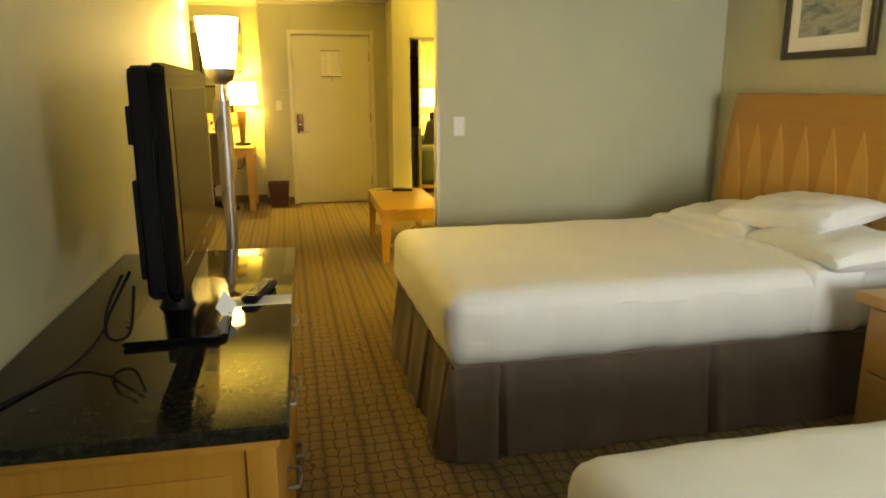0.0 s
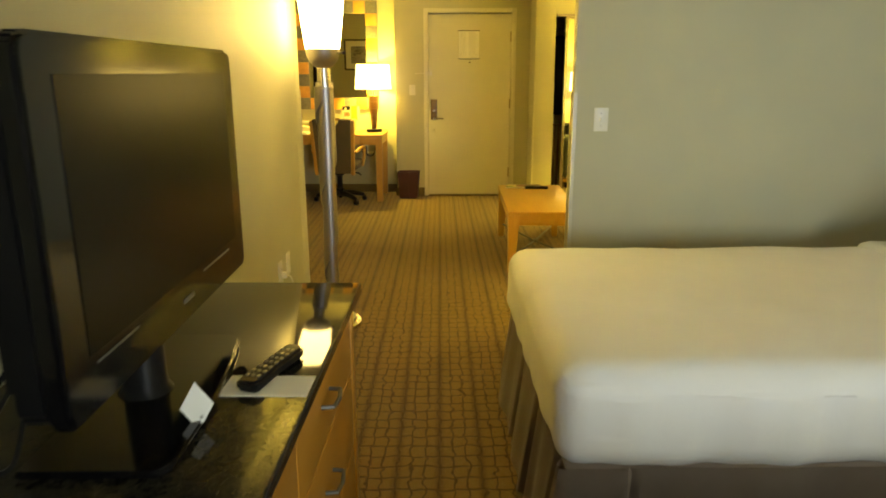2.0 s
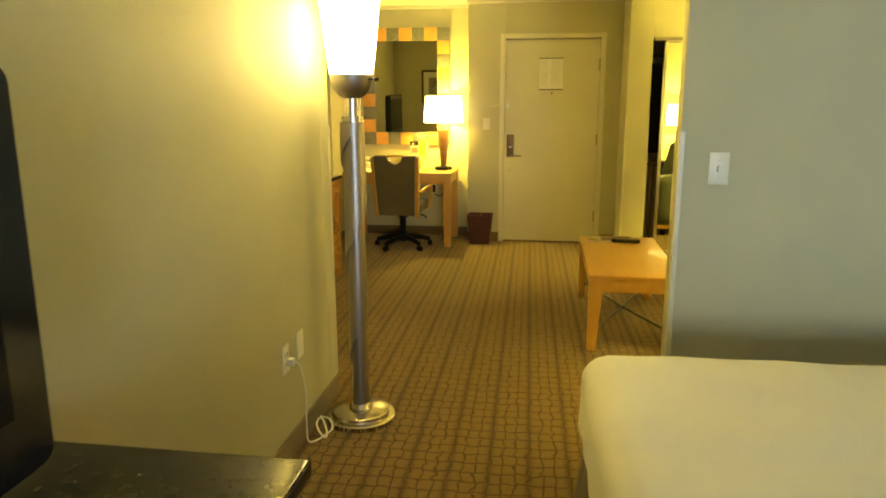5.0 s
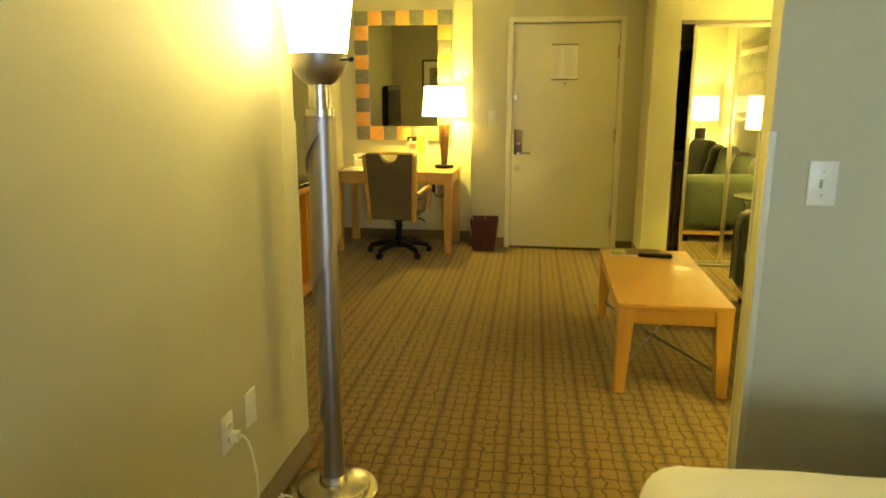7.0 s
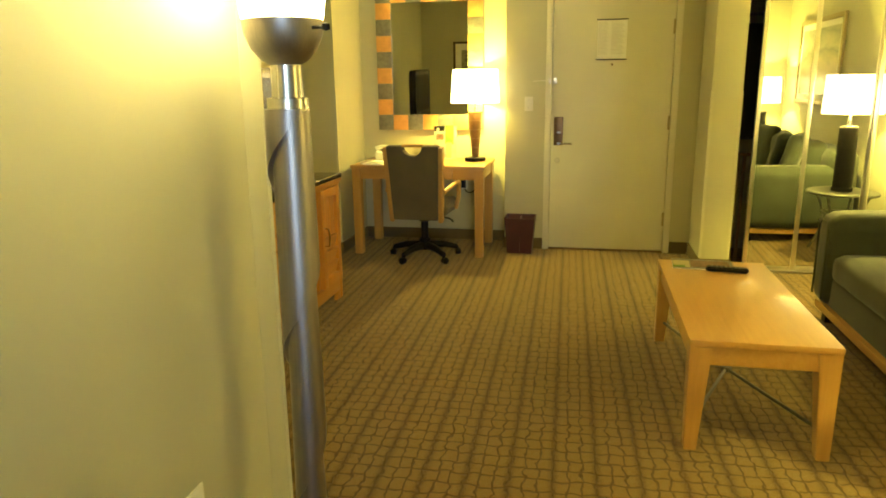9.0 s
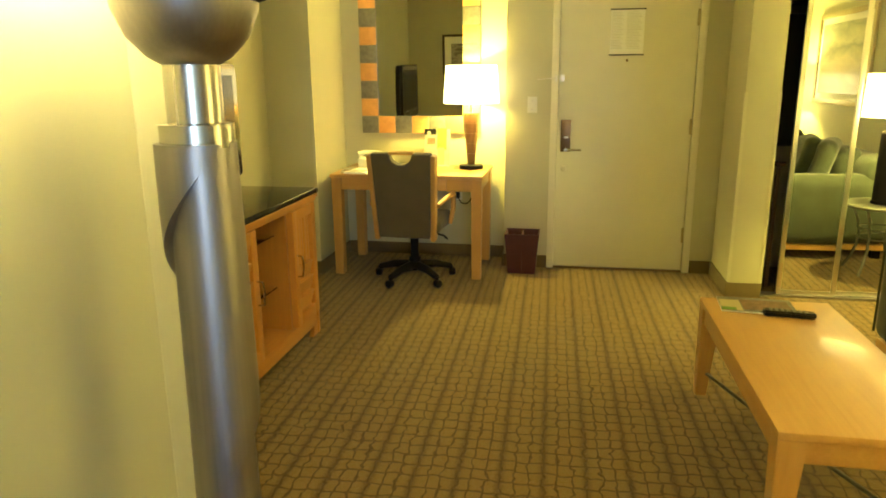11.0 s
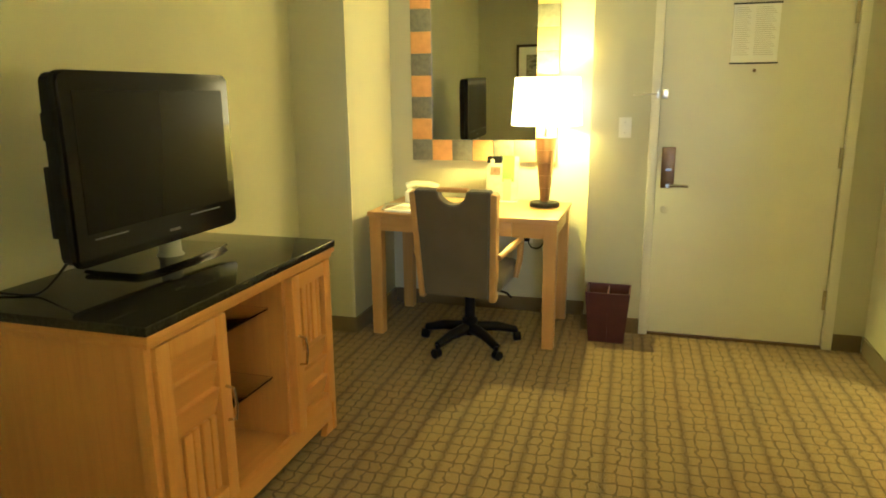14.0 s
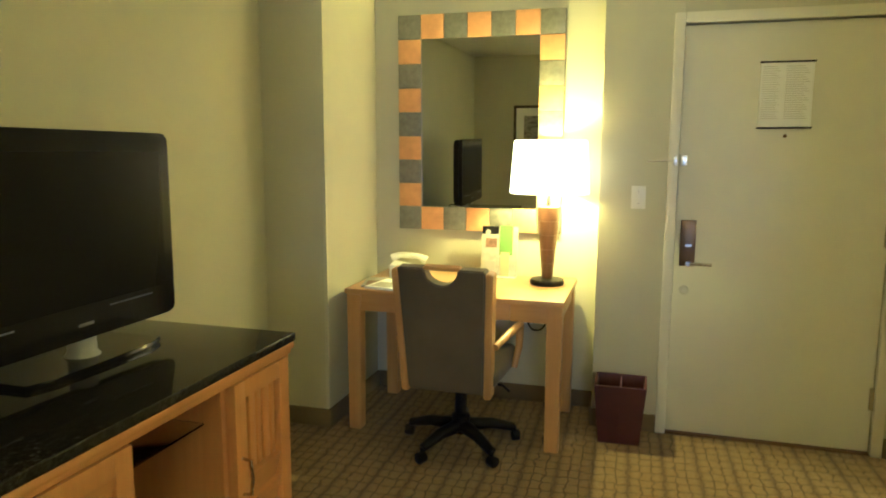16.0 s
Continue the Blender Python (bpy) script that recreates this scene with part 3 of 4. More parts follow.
pts += [(0.09, 0.30, 0.008), (0.11, 0.34, 0.008)]
part("cable", Mesh().tube(curve(pts, 4), 0.0035, 6), WHITEP, cord)
part("plug", box((0.009, -0.014, 0.395), (0.035, 0.014, 0.425), 0.004), WHITEP, cord)


# ---- cabinets ----
def bar_handle(m, x, y, z, length, vertical):
    d = length / 2
    if vertical:
        m.tube([(x, y, z - d), (x + 0.028, y, z - d * 0.92), (x + 0.034, y, z), (x + 0.028, y, z + d * 0.92), (x, y, z + d)], 0.0055)
    else:
        m.tube([(x, y - d, z), (x + 0.028, y - d * 0.92, z), (x + 0.034, y, z), (x + 0.028, y + d * 0.92, z), (x, y + d, z)], 0.0055)
    return m


def panel_door(parent, x, y0, y1, z0, z1, slats_high, handle_y):
    """A maple door facing +x: a stile-and-rail frame, three cross boards and a reeded field."""
    s = 0.055
    m = box((x, y0, z0), (x + 0.034, y0 + s, z1), 0.002).box((x, y1 - s, z0), (x + 0.034, y1, z1), 0.002)
    m.box((x, y0 + s, z0), (x + 0.034, y1 - s, z0 + s), 0.002).box((x, y0 + s, z1 - s), (x + 0.034, y1 - s, z1), 0.002)
    leaf = part("cabinet_door", m, CAB_Z, parent)
    part("back_board", box((x, y0 + s, z0 + s), (x + 0.004, y1 - s, z1 - s)), CAB_Z, leaf)
    zm = (z0 + z1) / 2
    lo, hi = ((zm, z1 - s), (z0 + s, zm)) if slats_high else ((z0 + s, zm), (zm, z1 - s))
    step = (lo[1] - lo[0]) / 3
    for k in range(3):
        t = bmesh.new()
        a = [t.verts.new(p) for p in ((x + 0.004, y0 + s, lo[0] + k * step), (x + 0.004, y1 - s, lo[0] + k * step), (x + 0.008, y1 - s, lo[0] + k * step), (x + 0.008, y0 + s, lo[0] + k * step))]
        b = [t.verts.new(p) for p in ((x + 0.004, y0 + s, lo[0] + (k + 1) * step), (x + 0.004, y1 - s, lo[0] + (k + 1) * step), (x + 0.031, y1 - s, lo[0] + (k + 1) * step), (x + 0.031, y0 + s, lo[0] + (k + 1) * step))]
        t.faces.new(a)
        t.faces.new(b)
        for i in range(4):
            t.faces.new((a[i], a[(i + 1) % 4], b[(i + 1) % 4], b[i]))
        part("slat", Mesh().take(t), CAB_Y, leaf)
    n = 5
    w = (y1 - y0 - 2 * s) / n
    for k in range(n):
        part("reed", box((x + 0.004, y0 + s + k * w + 0.003, hi[0] + 0.006), (x + 0.018, y0 + s + (k + 1) * w - (0.003 if k % 2 else 0.011), hi[1] - 0.004), 0.004, 3), CAB_Z, leaf)
    part("handle", bar_handle(Mesh(), x + 0.034, handle_y, zm + 0.02, 0.115, True), SATIN, leaf, "satin nickel bow handle")


def tv_cabinet(place):
    """Maple TV cabinet, local x 0 at the wall side to 0.78 at the front, y 0 to 1.125."""
    c = thing("tv_cabinet", place, "maple television cabinet with a dark granite top and open glass shelves", "cabinet")
    L, D, Z = 1.10, 0.65, 0.775
    for y in (0.0, L - 0.02):
        part("side_panel", box((0.0, y, 0.07), (D - 0.02, y + 0.02, Z)), CAB_Z, c)
    part("bottom_panel", box((0.0, 0.02, 0.12), (D - 0.02, L - 0.02, 0.14)), CAB_Y, c)
    part("back_panel", box((0.0, 0.02, 0.14), (0.012, L - 0.02, Z)), CAB_Z, c)
    part("top_panel", box((0.012, 0.02, Z - 0.02), (D - 0.02, L - 0.02, Z)), CAB_Y, c)
    for y in (0.345, 0.745):
        part("divider", box((0.012, y, 0.14), (D - 0.02, y + 0.02, Z - 0.02)), CAB_Z, c)
    part("corner_post", box((D - 0.045, -0.008, 0.0), (D, 0.02, Z), 0.003), CAB_Z, c)
    part("corner_post", box((D - 0.045, L - 0.02, 0.0), (D, L + 0.008, Z), 0.003), CAB_Z, c)
    m = box((-0.005, -0.014, Z + 0.014), (D + 0.022, L + 0.014, Z + 0.037), 0.006).box((-0.003, -0.006, Z - 0.004), (D + 0.012, L + 0.006, Z + 0.014), 0.004)
    part("moulding", m, CAB_Y, c)
    part("plinth", box((D - 0.03, 0.02, 0.055), (D - 0.005, L - 0.02, 0.138), 0.004), CAB_Y, c)
    for y in (0.02, L - 0.09):
        part("foot", Mesh().prism([(0.0, 0.0), (0.07, 0.0), (0.045, 0.055), (0.0, 0.055)] if y < 0.5 else [(0.0, 0.0), (0.07, 0.0), (0.07, 0.055), (0.025, 0.055)], 0, 0.025, Matrix.Translation((D - 0.03, y, 0.0)) @ Matrix(((0, 0, 1, 0), (1, 0, 0, 0), (0, 1, 0, 0), (0, 0, 0, 1)))), CAB_Y, c)
    panel_door(c, D - 0.02, 0.022, 0.345, 0.145, Z - 0.008, True, 0.318)
    panel_door(c, D - 0.02, 0.765, L - 0.022, 0.145, Z - 0.008, False, 0.792)
    for z in (0.37, 0.645):
        shelf = part("glass_shelf", box((0.02, 0.367, z), (D - 0.08, 0.743, z + 0.007), 0.001), SMOKE, c, "clear glass shelf")
        shelf.visible_shadow = False
    part("granite_top", box((-0.01, -0.018, Z + 0.037), (D + 0.024, L + 0.018, Z + 0.065), 0.005, 3), GRANITE, c, "polished dark granite top")
    return c


tv_cabinet((-1.885, 6.336, 0))


def dresser(place):
    """Maple chest of six drawers with a granite top; local y 0 to 1.63, the front at x 0.58."""
    c = thing("dresser", place, "long maple dresser with a polished dark granite top", "dresser")
    L, D, Z = 1.438, 0.58, 0.77
    part("body", box((0.0, 0.0, 0.06), (D - 0.02, L, Z)), CAB_Z, c)
    for y in (-0.008, L - 0.03):
        part("corner_post", box((D - 0.05, y, 0.0), (D + 0.004, y + 0.038, Z), 0.003), CAB_Z, c)
        part("back_foot", box((0.0, y + 0.008, 0.0), (0.05, y + 0.03, 0.06)), CAB_Z, c)
    part("moulding", box((-0.005, -0.012, Z), (D + 0.012, L + 0.012, Z + 0.02), 0.006), CAB_Y, c)
    part("end_panel", box((0.05, -0.004, 0.10), (D - 0.08, 0.0, Z - 0.05), 0.002), CAB_Z, c)
    for j in range(2):
        y0 = 0.032 + j * 0.689
        for k, (z0, z1) in enumerate(((0.075, 0.315), (0.322, 0.56), (0.567, 0.76))):
            dr = part("drawer_front", box((D - 0.02, y0, z0), (D, y0 + 0.682, z1), 0.003), CAB_Y, c)
            part("handle", bar_handle(Mesh(), D, y0 + 0.29 if j else y0 + 0.39, (z0 + z1) / 2 + 0.01, 0.10, False), GREYMETAL, dr, "grey metal bow handle")
    part("granite_top", box((-0.01, -0.022, Z + 0.02), (D + 0.03, L + 0.022, Z + 0.05), 0.006, 3), GRANITE, c, "polished dark granite top")
    return c


dresser((-0.509, 1.405, 0))


# ---- televisions ----
def television(place, turn, label, lift, hh, neck, deep, hw, margin, plate):
    """Flat television facing local +x, standing on a glass plate; the screen is centred on y = 0."""
    tv = thing("television", place, label, "television", "televisions", turn)
    zc = 0.405 + lift

    def slab(x0, x1, w, h, r, dz=0.0, bev=0.006):
        out = []
        for cx, cy, a0 in ((w - r, h - r, 0), (-w + r, h - r, 90), (-w + r, -h + r, 180), (w - r, -h + r, 270)):
            for k in range(5):
                a = radians(a0 + k * 22.5)
                out.append((cx + r * math.cos(a), cy + r * math.sin(a)))
        mm = Matrix(((0, 0, 1, 0), (1, 0, 0, 0), (0, 1, 0, zc + dz), (0, 0, 0, 1)))
        return Mesh().prism(out, x0, x1, mm, bev)

    back = slab(-0.062, -0.018, hw - 0.006, hh - 0.006, 0.03)
    part("casing", back, BLACK, tv)
    part("rear_shell", slab(-deep * 0.8, -0.06, hw - 0.018, hh - 0.026, 0.04, 0.0, 0.010), BLACK, tv)
    part("rear_bulge", slab(-deep, -deep * 0.79, hw - 0.04, hh - 0.075, 0.05, -0.01, 0.012), BLACK, tv)
    t = slab(-0.02, 0.012, hw, hh, 0.028, 0.0, 0.008)
    part("bezel", t, GLOSS, tv, "gloss black bezel")
    part("screen", box((0.0115, margin - hw, zc - 0.66 * hh), (0.0135, hw - margin, zc + 0.80 * hh)), SCREEN, tv, "dark switched-off screen")
    part("badge", box((0.0118, 0.0, zc - hh + 0.040), (0.0136, 0.055, zc - hh + 0.049), 0.0005), GREYMETAL, tv)
    # thin grey strips modelled in place of reflections along the lower bezel
    for y0, y1 in ((-0.34, -0.20), (0.12, 0.30)):
        part("bezel_glint", box((0.0118, y0, zc - 0.73 * hh), (0.0130, y1, zc - 0.715 * hh)), GREYMETAL, tv)
    part("side_module", box((-deep - 0.006, -hw + 0.012, zc - 0.20), (-0.055, -hw + 0.20, zc + 0.015), 0.004), BLACK, tv, "black box on the back of the television")
    part("side_buttons", box((-0.072, -hw + 0.012, zc + 0.09), (-0.055, -hw + 0.06, zc + 0.17), 0.003), BLACK, tv)
    part("neck", Mesh().lathe([(0.052, 0.012), (0.040, 0.03), (0.037, 0.19 + lift)], (-0.06, 0.08 if hw < 0.42 else -0.04, 0), 28), neck, tv, "stand neck")
    part("stand_plate", Mesh().prism(plate, 0.003, 0.016, None, 0.004), GLOSS, tv, "black glass stand plate")
    for yy in (-0.15, 0.26):
        part("pad", box((-0.17, yy - 0.01, 0.0), (0.0, yy + 0.01, 0.004)), BLACK, tv)
    return tv


television((-0.148, 2.163, 0.82), 1.9, "black flat television on the dresser, switched off", -0.015, 0.258, BLACK, 0.067, 0.428, 0.07, [(-0.15, -0.32), (0.06, -0.32), (0.085, -0.30), (0.085, -0.10), (0.06, 0.12), (0.045, 0.22), (0.02, 0.248), (-0.15, 0.248)])
television((-1.59, 6.91, 0.84), 0, "black flat television on the maple cabinet, switched off", -0.034, 0.290, SILVERP, 0.08, 0.414, 0.05, [(-0.20, -0.19), (0.02, -0.19), (0.045, -0.12), (0.05, 0.06), (0.045, 0.25), (0.02, 0.32), (-0.20, 0.32)])
cab = thing("tv_cables", (-0.29, 1.82, 0.82), "black cables behind the television", "cable")
part("cable", Mesh().tube(curve([(0.02, 0.02, 0.18), (-0.01, -0.02, 0.11), (-0.01, -0.03, 0.05), (0.03, -0.01, 0.05), (0.04, 0.03, 0.15)]), 0.004, 6), BLACK, cab)
part("cable", Mesh().tube(curve([(0.03, 0.05, 0.18), (-0.01, 0.01, 0.10), (-0.03, -0.03, 0.05), (-0.08, -0.10, 0.007), (-0.17, -0.3, 0.006)]), 0.004, 6), BLACK, cab)
cab = thing("tv_cables", (-1.744, 6.53, 0.84), "black cable trailing over the granite top", "cable")
part("cable", Mesh().tube(curve([(0.13, 0.02, 0.16), (0.08, -0.02, 0.07), (0.02, -0.05, 0.008), (-0.06, -0.07, 0.005), (-0.15, -0.08, 0.007), (-0.185, -0.09, -0.02), (-0.20, -0.09, -0.2)]), 0.004, 6), BLACK, cab)

# things on the dresser


def remote(place, turn, label):
    r = thing("remote_control", place, label, "remote control", "", turn)
    part("case", Mesh().prism([(-0.10, -0.020), (-0.085, -0.026), (0.0, -0.021), (0.085, -0.024), (0.10, -0.016), (0.10, 0.016), (0.085, 0.024), (0.0, 0.021), (-0.085, 0.026), (-0.10, 0.020)], 0, 0.024, None, 0.006), BLACK, r)
    for i in range(7):
        for j in (-1, 0, 1):
            part("button", box((-0.075 + i * 0.022, j * 0.012 - 0.0035, 0.0235), (-0.066 + i * 0.022, j * 0.012 + 0.0035, 0.027), 0.001), GREYMETAL, r)
    return r


slip = thing("paper_slip", (0.01, 2.172, 0.8202), "white card lying under the remote control", "paper")
part("sheet", box((-0.085, -0.045, 0), (0.085, 0.045, 0.0015)), PAPER, slip)
remote((0.004, 2.232, 0.8220), 74, "black remote control on a white card on the dresser")
tent = thing("tent_card", (-0.068, 2.01, 0.82), "small folded white card leaning by the television", "card", "", 25)
m = Mesh().prism([(-0.028, 0.0), (0.0, -0.042), (0.028, 0.0), (0.0, 0.042)], -0.001, 0.001, pose(0, 0, 0.040, 74, 0, 0))
part("card", m, PAPER, tent)
part("print_mark", Mesh().prism([(0.003, -0.022), (0.008, -0.022), (0.008, -0.017), (0.003, -0.017)], 0.0012, 0.0018, pose(0, 0, 0.040, 74, 0, 0)), INK, tent)


# ---- beds ----
def soft_box(nx, ny, nz, a, b, r, bulge=0.0, rough=0.0, seed=0.0):
    """A rounded, slightly uneven box made as a fine grid."""
    t = bmesh.new()
    bmesh.ops.create_cube(t, size=2.0)
    bmesh.ops.subdivide_edges(t, edges=t.edges[:], cuts=nx, use_grid_fill=True)
    c = [(a[i] + b[i]) / 2 for i in range(3)]
    h = [(b[i] - a[i]) / 2 for i in range(3)]
    for v in t.verts:
        p = [v.co[i] * h[i] for i in range(3)]
        q = [max(-(h[i] - r), min(h[i] - r, p[i])) for i in range(3)]
        d = Vector([p[i] - q[i] for i in range(3)])
        if d.length > 1e-6:
            d = d.normalized() * min(r, max(abs(p[i] - q[i]) for i in range(3)))
        co = Vector(q) + d
        u = (1 - min(1, abs(v.co[0])) ** 4) * (1 - min(1, abs(v.co[1])) ** 4)
        co.z += bulge * u * (1 if v.co[2] > 0 else 0)
        if rough:
            w = Vector(co) * 5 + Vector((seed, seed * 2, 0))
            co += Vector((noise.noise(w), noise.noise(w + Vector((9, 0, 0))), noise.noise(w + Vector((0, 9, 0))))) * rough
        v.co = co + Vector(c)
    for f in t.faces:
        f.smooth = True
    return t


def pleated_skirt(x0, y0, x1, y1, z1, pleats_x, pleats_y):
    """A hanging skirt round the foot and two sides, with soft folds and deep box pleats."""
    t = bmesh.new()
    path = []
    step = 0.012
    def run(ax, ay, bx, by, nx, ny, pleats):
        L = math.hypot(bx - ax, by - ay)
        k = int(L / step)
        for i in range(k + 1):
            s = i * L / k
            d = min((abs(s - p) for p in pleats), default=9.0)
            fold = -0.042 * max(0.0, 1 - d / 0.022) + 0.012 * math.exp(-((d - 0.035) / 0.03) ** 2)
            wave = 0.010 * math.sin(s * 13.0) + 0.007 * math.sin(s * 29.0 + 1.0)
            path.append((ax + (bx - ax) * s / L, ay + (by - ay) * s / L, nx, ny, fold, wave))
    run(x1, y0, x0, y0, 0, -1, pleats_x)
    run(x0, y0, x0, y1, -1, 0, pleats_y)
    run(x0, y1, x1, y1, 0, 1, pleats_x)
    rows = 9
    grid = []
    for x, y, nx, ny, fold, wave in path:
        col = []
        for j in range(rows):
            f = j / (rows - 1)
            out = 0.008 + 0.046 * f + (fold + wave) * (0.35 + 0.65 * f)
            col.append(t.verts.new((x + nx * out, y + ny * out, z1 - (z1 - 0.006) * f)))
        grid.append(col)
    for a, b in zip(grid, grid[1:]):
        for j in range(rows - 1):
            t.faces.new((a[j], b[j], b[j + 1], a[j + 1])).smooth = True
    bmesh.ops.solidify(t, geom=t.faces[:], thickness=0.003)
    return t


def bed(place, label):
    """A double bed with its foot at local x 0 and its near side at y 0; 2.05 long, 1.53 wide."""
    b = thing("bed", place, label, "bed", "beds", 1.6)
    L, W = 2.13, 1.36
    part("box_spring", box((0.03, 0.03, 0.02), (L, W - 0.03, 0.375), 0.02), SKIRT, b)
    part("bed_skirt", pleated_skirt(0.03, 0.03, L, W - 0.03, 0.375, (1.0, 1.92), (0.05, 0.42, 0.80, 1.20)), SKIRT, b, "brown pleated bed skirt")
    m = soft_box(40, 40, 8, (0.0, 0.0, 0.365), (1.68, W, 0.668), 0.085, 0.012, 0.006, 2.0)
    # tucked corner folds at the foot: a shallow slanting crease in each side
    for v in m.verts:
        lean_x = 0.10 + (0.60 - v.co.z) * 0.2
        if v.co.z < 0.63 and v.co.x < lean_x and (v.co.y < 0.04 or v.co.y > W - 0.04):
            v.co.y += (-0.007 if v.co.y < 0.5 else 0.007) * min(1.0, v.co.x / 0.05)
        if v.co.z < 0.50 and v.co.x < 0.25:
            v.co.x -= 0.010 * math.sin(v.co.y * 30.0) * (0.5 - v.co.z) * 4
        if v.co.y < 0.05 and v.co.z < 0.6:
            v.co.y -= 0.006 * math.sin(v.co.x * 17.0 + v.co.z * 8) + 0.004 * math.sin(v.co.x * 41.0)
    part("bedspread", m, LINEN, b, "smooth white bedspread", True)
    part("mattress", Mesh().take(soft_box(14, 14, 6, (1.50, 0.02, 0.37), (L + 0.02, W - 0.02, 0.648), 0.07, 0.0, 0.004, 5.0)), LINEN, b, "white fitted sheet", True)
    m = soft_box(24, 24, 6, (1.56, -0.012, 0.38), (1.84, W + 0.012, 0.688), 0.05, 0.006, 0.007, 7.0)
    part("sheet_fold", m, LINEN, b, "turned-down white sheet", True)
    return b


bed((0.645, 2.572, 0), "bed made up in white with a brown skirt, against the partition")
bed((0.69, 0.115, 0), "second bed made up in white with a brown skirt")


def pillow(place, rx, ry, rz, w, d, h, seed):
    p = thing("pillow", place, "plump white pillow on the bed", "pillow", "pillows", 0)
    p.matrix_world = pose(*place, rx, ry, rz)
    t = bmesh.new()
    n = 26
    top, bot = [], []
    for i in range(n + 1):
        rt, rb = [], []
        for j in range(n + 1):
            u, v = 2 * i / n - 1, 2 * j / n - 1
            pin = 1 - 0.10 * (1 - u * u) * abs(v) ** 3
            pin2 = 1 - 0.10 * (1 - v * v) * abs(u) ** 3
            e = ((1 - abs(u) ** 2.6) * (1 - abs(v) ** 2.6)) ** 0.42
            wr = 0.008 * noise.noise(Vector((u * 3.0 + seed, v * 3.0, seed))) + 0.006 * noise.noise(Vector((u * 8, v * 8, seed + 3)))
            x, y = u * d / 2 * pin2, v * w / 2 * pin
            rt.append(t.verts.new((x, y, h * 0.5 + h * 0.55 * e + wr * (0.4 + e))))
            rb.append(t.verts.new((x, y, h * 0.5 - h * 0.5 * e)))
        top.append(rt)
        bot.append(rb)
    for i in range(n):
        for j in range(n):
            t.faces.new((top[i][j], top[i + 1][j], top[i + 1][j + 1], top[i][j + 1]))
            t.faces.new((bot[i][j], bot[i][j + 1], bot[i + 1][j + 1], bot[i + 1][j]))
    bmesh.ops.remove_doubles(t, verts=t.verts, dist=0.002)
    part("case", t, LINEN, p, "", True)
    return p


pillow((2.48, 3.54, 0.645), 0, -5, 4, 0.70, 0.46, 0.14, 1.0)
pillow((2.50, 2.86, 0.645), 0, -5, -3, 0.68, 0.48, 0.15, 2.0)
pillow((2.54, 3.13, 0.745), -4, -8, 8, 0.68, 0.46, 0.15, 3.0)

# headboard: wide honey veneer panel with pale tapering inlays and eased upper corners
hb = thing("headboard", (2.745, 3.47, 0), "honey-coloured wooden headboard with pale tapered inlays", "headboard")
out = []
for k in range(9):
    f = k / 8
    out.append((0.75 - 0.095 * f ** 2.2, 0.60 + 0.74 * f))
out.append((0.645, 1.372))
out.append((0.620, 1.385))
outline = [(-y, z) for y, z in out][::-1]
outline = [(0.75, 0.10)] + [(y, z) for y, z in out] + outline + [(-0.75, 0.10)]
to_wall = Matrix(((0, 0, 1, 0), (1, 0, 0, 0), (0, 1, 0, 0), (0, 0, 0, 1)))
part("panel", Mesh().prism(outline, 0.035, 0.095, to_wall, 0.006), HONEY_Y, hb)
part("top_rail", Mesh().prism([(0.64, 1.27), (0.625, 1.375), (-0.625, 1.375), (-0.64, 1.27)], 0.022, 0.036, to_wall, 0.004), HONEY_Y, hb)
for k in range(7):
    y = 0.60 - k * 0.20
    tri = [(y - 0.088, 0.60), (y + 0.088, 0.60), (y + 0.078, 0.84), (y + 0.045, 1.05), (y, 1.215), (y - 0.045, 1.05), (y - 0.078, 0.84)]
    part("inlay", Mesh().prism(tri, 0.031, 0.036, to_wall), HONEY_Z, hb, "pale tapered veneer inlay")
for y in (-0.6, 0.6):
    part("leg", box((0.05, y - 0.03, 0.0), (0.09, y + 0.03, 0.12)), HONEY_Y, hb)

ns = thing("nightstand", (2.475, 2.06, 0), "maple nightstand between the beds", "nightstand")
part("body", box((-0.19, -0.33, 0.05), (0.38, 0.33, 0.60), 0.003), MAPLE_Z, ns)
part("top", box((-0.225, -0.37, 0.60), (0.39, 0.37, 0.645), 0.008), MAPLE_Y, ns)
for z0, z1 in ((0.08, 0.33), (0.34, 0.59)):
    d = part("drawer_front", box((-0.205, -0.30, z0), (-0.19, 0.30, z1), 0.003), MAPLE_Y, ns)
    part("handle", Mesh().tube([(-0.205, -0.055, (z0 + z1) / 2), (-0.235, -0.04, (z0 + z1) / 2), (-0.235, 0.04, (z0 + z1) / 2), (-0.205, 0.055, (z0 + z1) / 2)], 0.005), SATIN, d)
part("plinth", box((-0.17, -0.31, 0.0), (0.2, 0.31, 0.05)), MAPLE_Y, ns)


def picture(name, place, turn, w, h, fw, frame_mat, art, mat_w, label):
    """A framed print; it faces local -y, and its place is the middle of its lower edge on the wall."""
    p = thing(name, place, label, "picture", "", turn)
    m = box((-w / 2, -0.03, 0), (-w / 2 + fw, 0, h), 0.004).box((w / 2 - fw, -0.03, 0), (w / 2, 0, h), 0.004)
    m.box((-w / 2 + fw, -0.03, 0), (w / 2 - fw, 0, fw), 0.004).box((-w / 2 + fw, -0.03, h - fw), (w / 2 - fw, 0, h), 0.004)
    part("frame", m, frame_mat, p)
    part("mat_board", box((-w / 2 + fw, -0.014, fw), (w / 2 - fw, -0.002, h - fw)), PAPER, p, "white mat board")
    g = fw + mat_w
    part("print", box((-w / 2 + g, -0.0165, g), (w / 2 - g, -0.0135, h - g)), art, p)
    return p


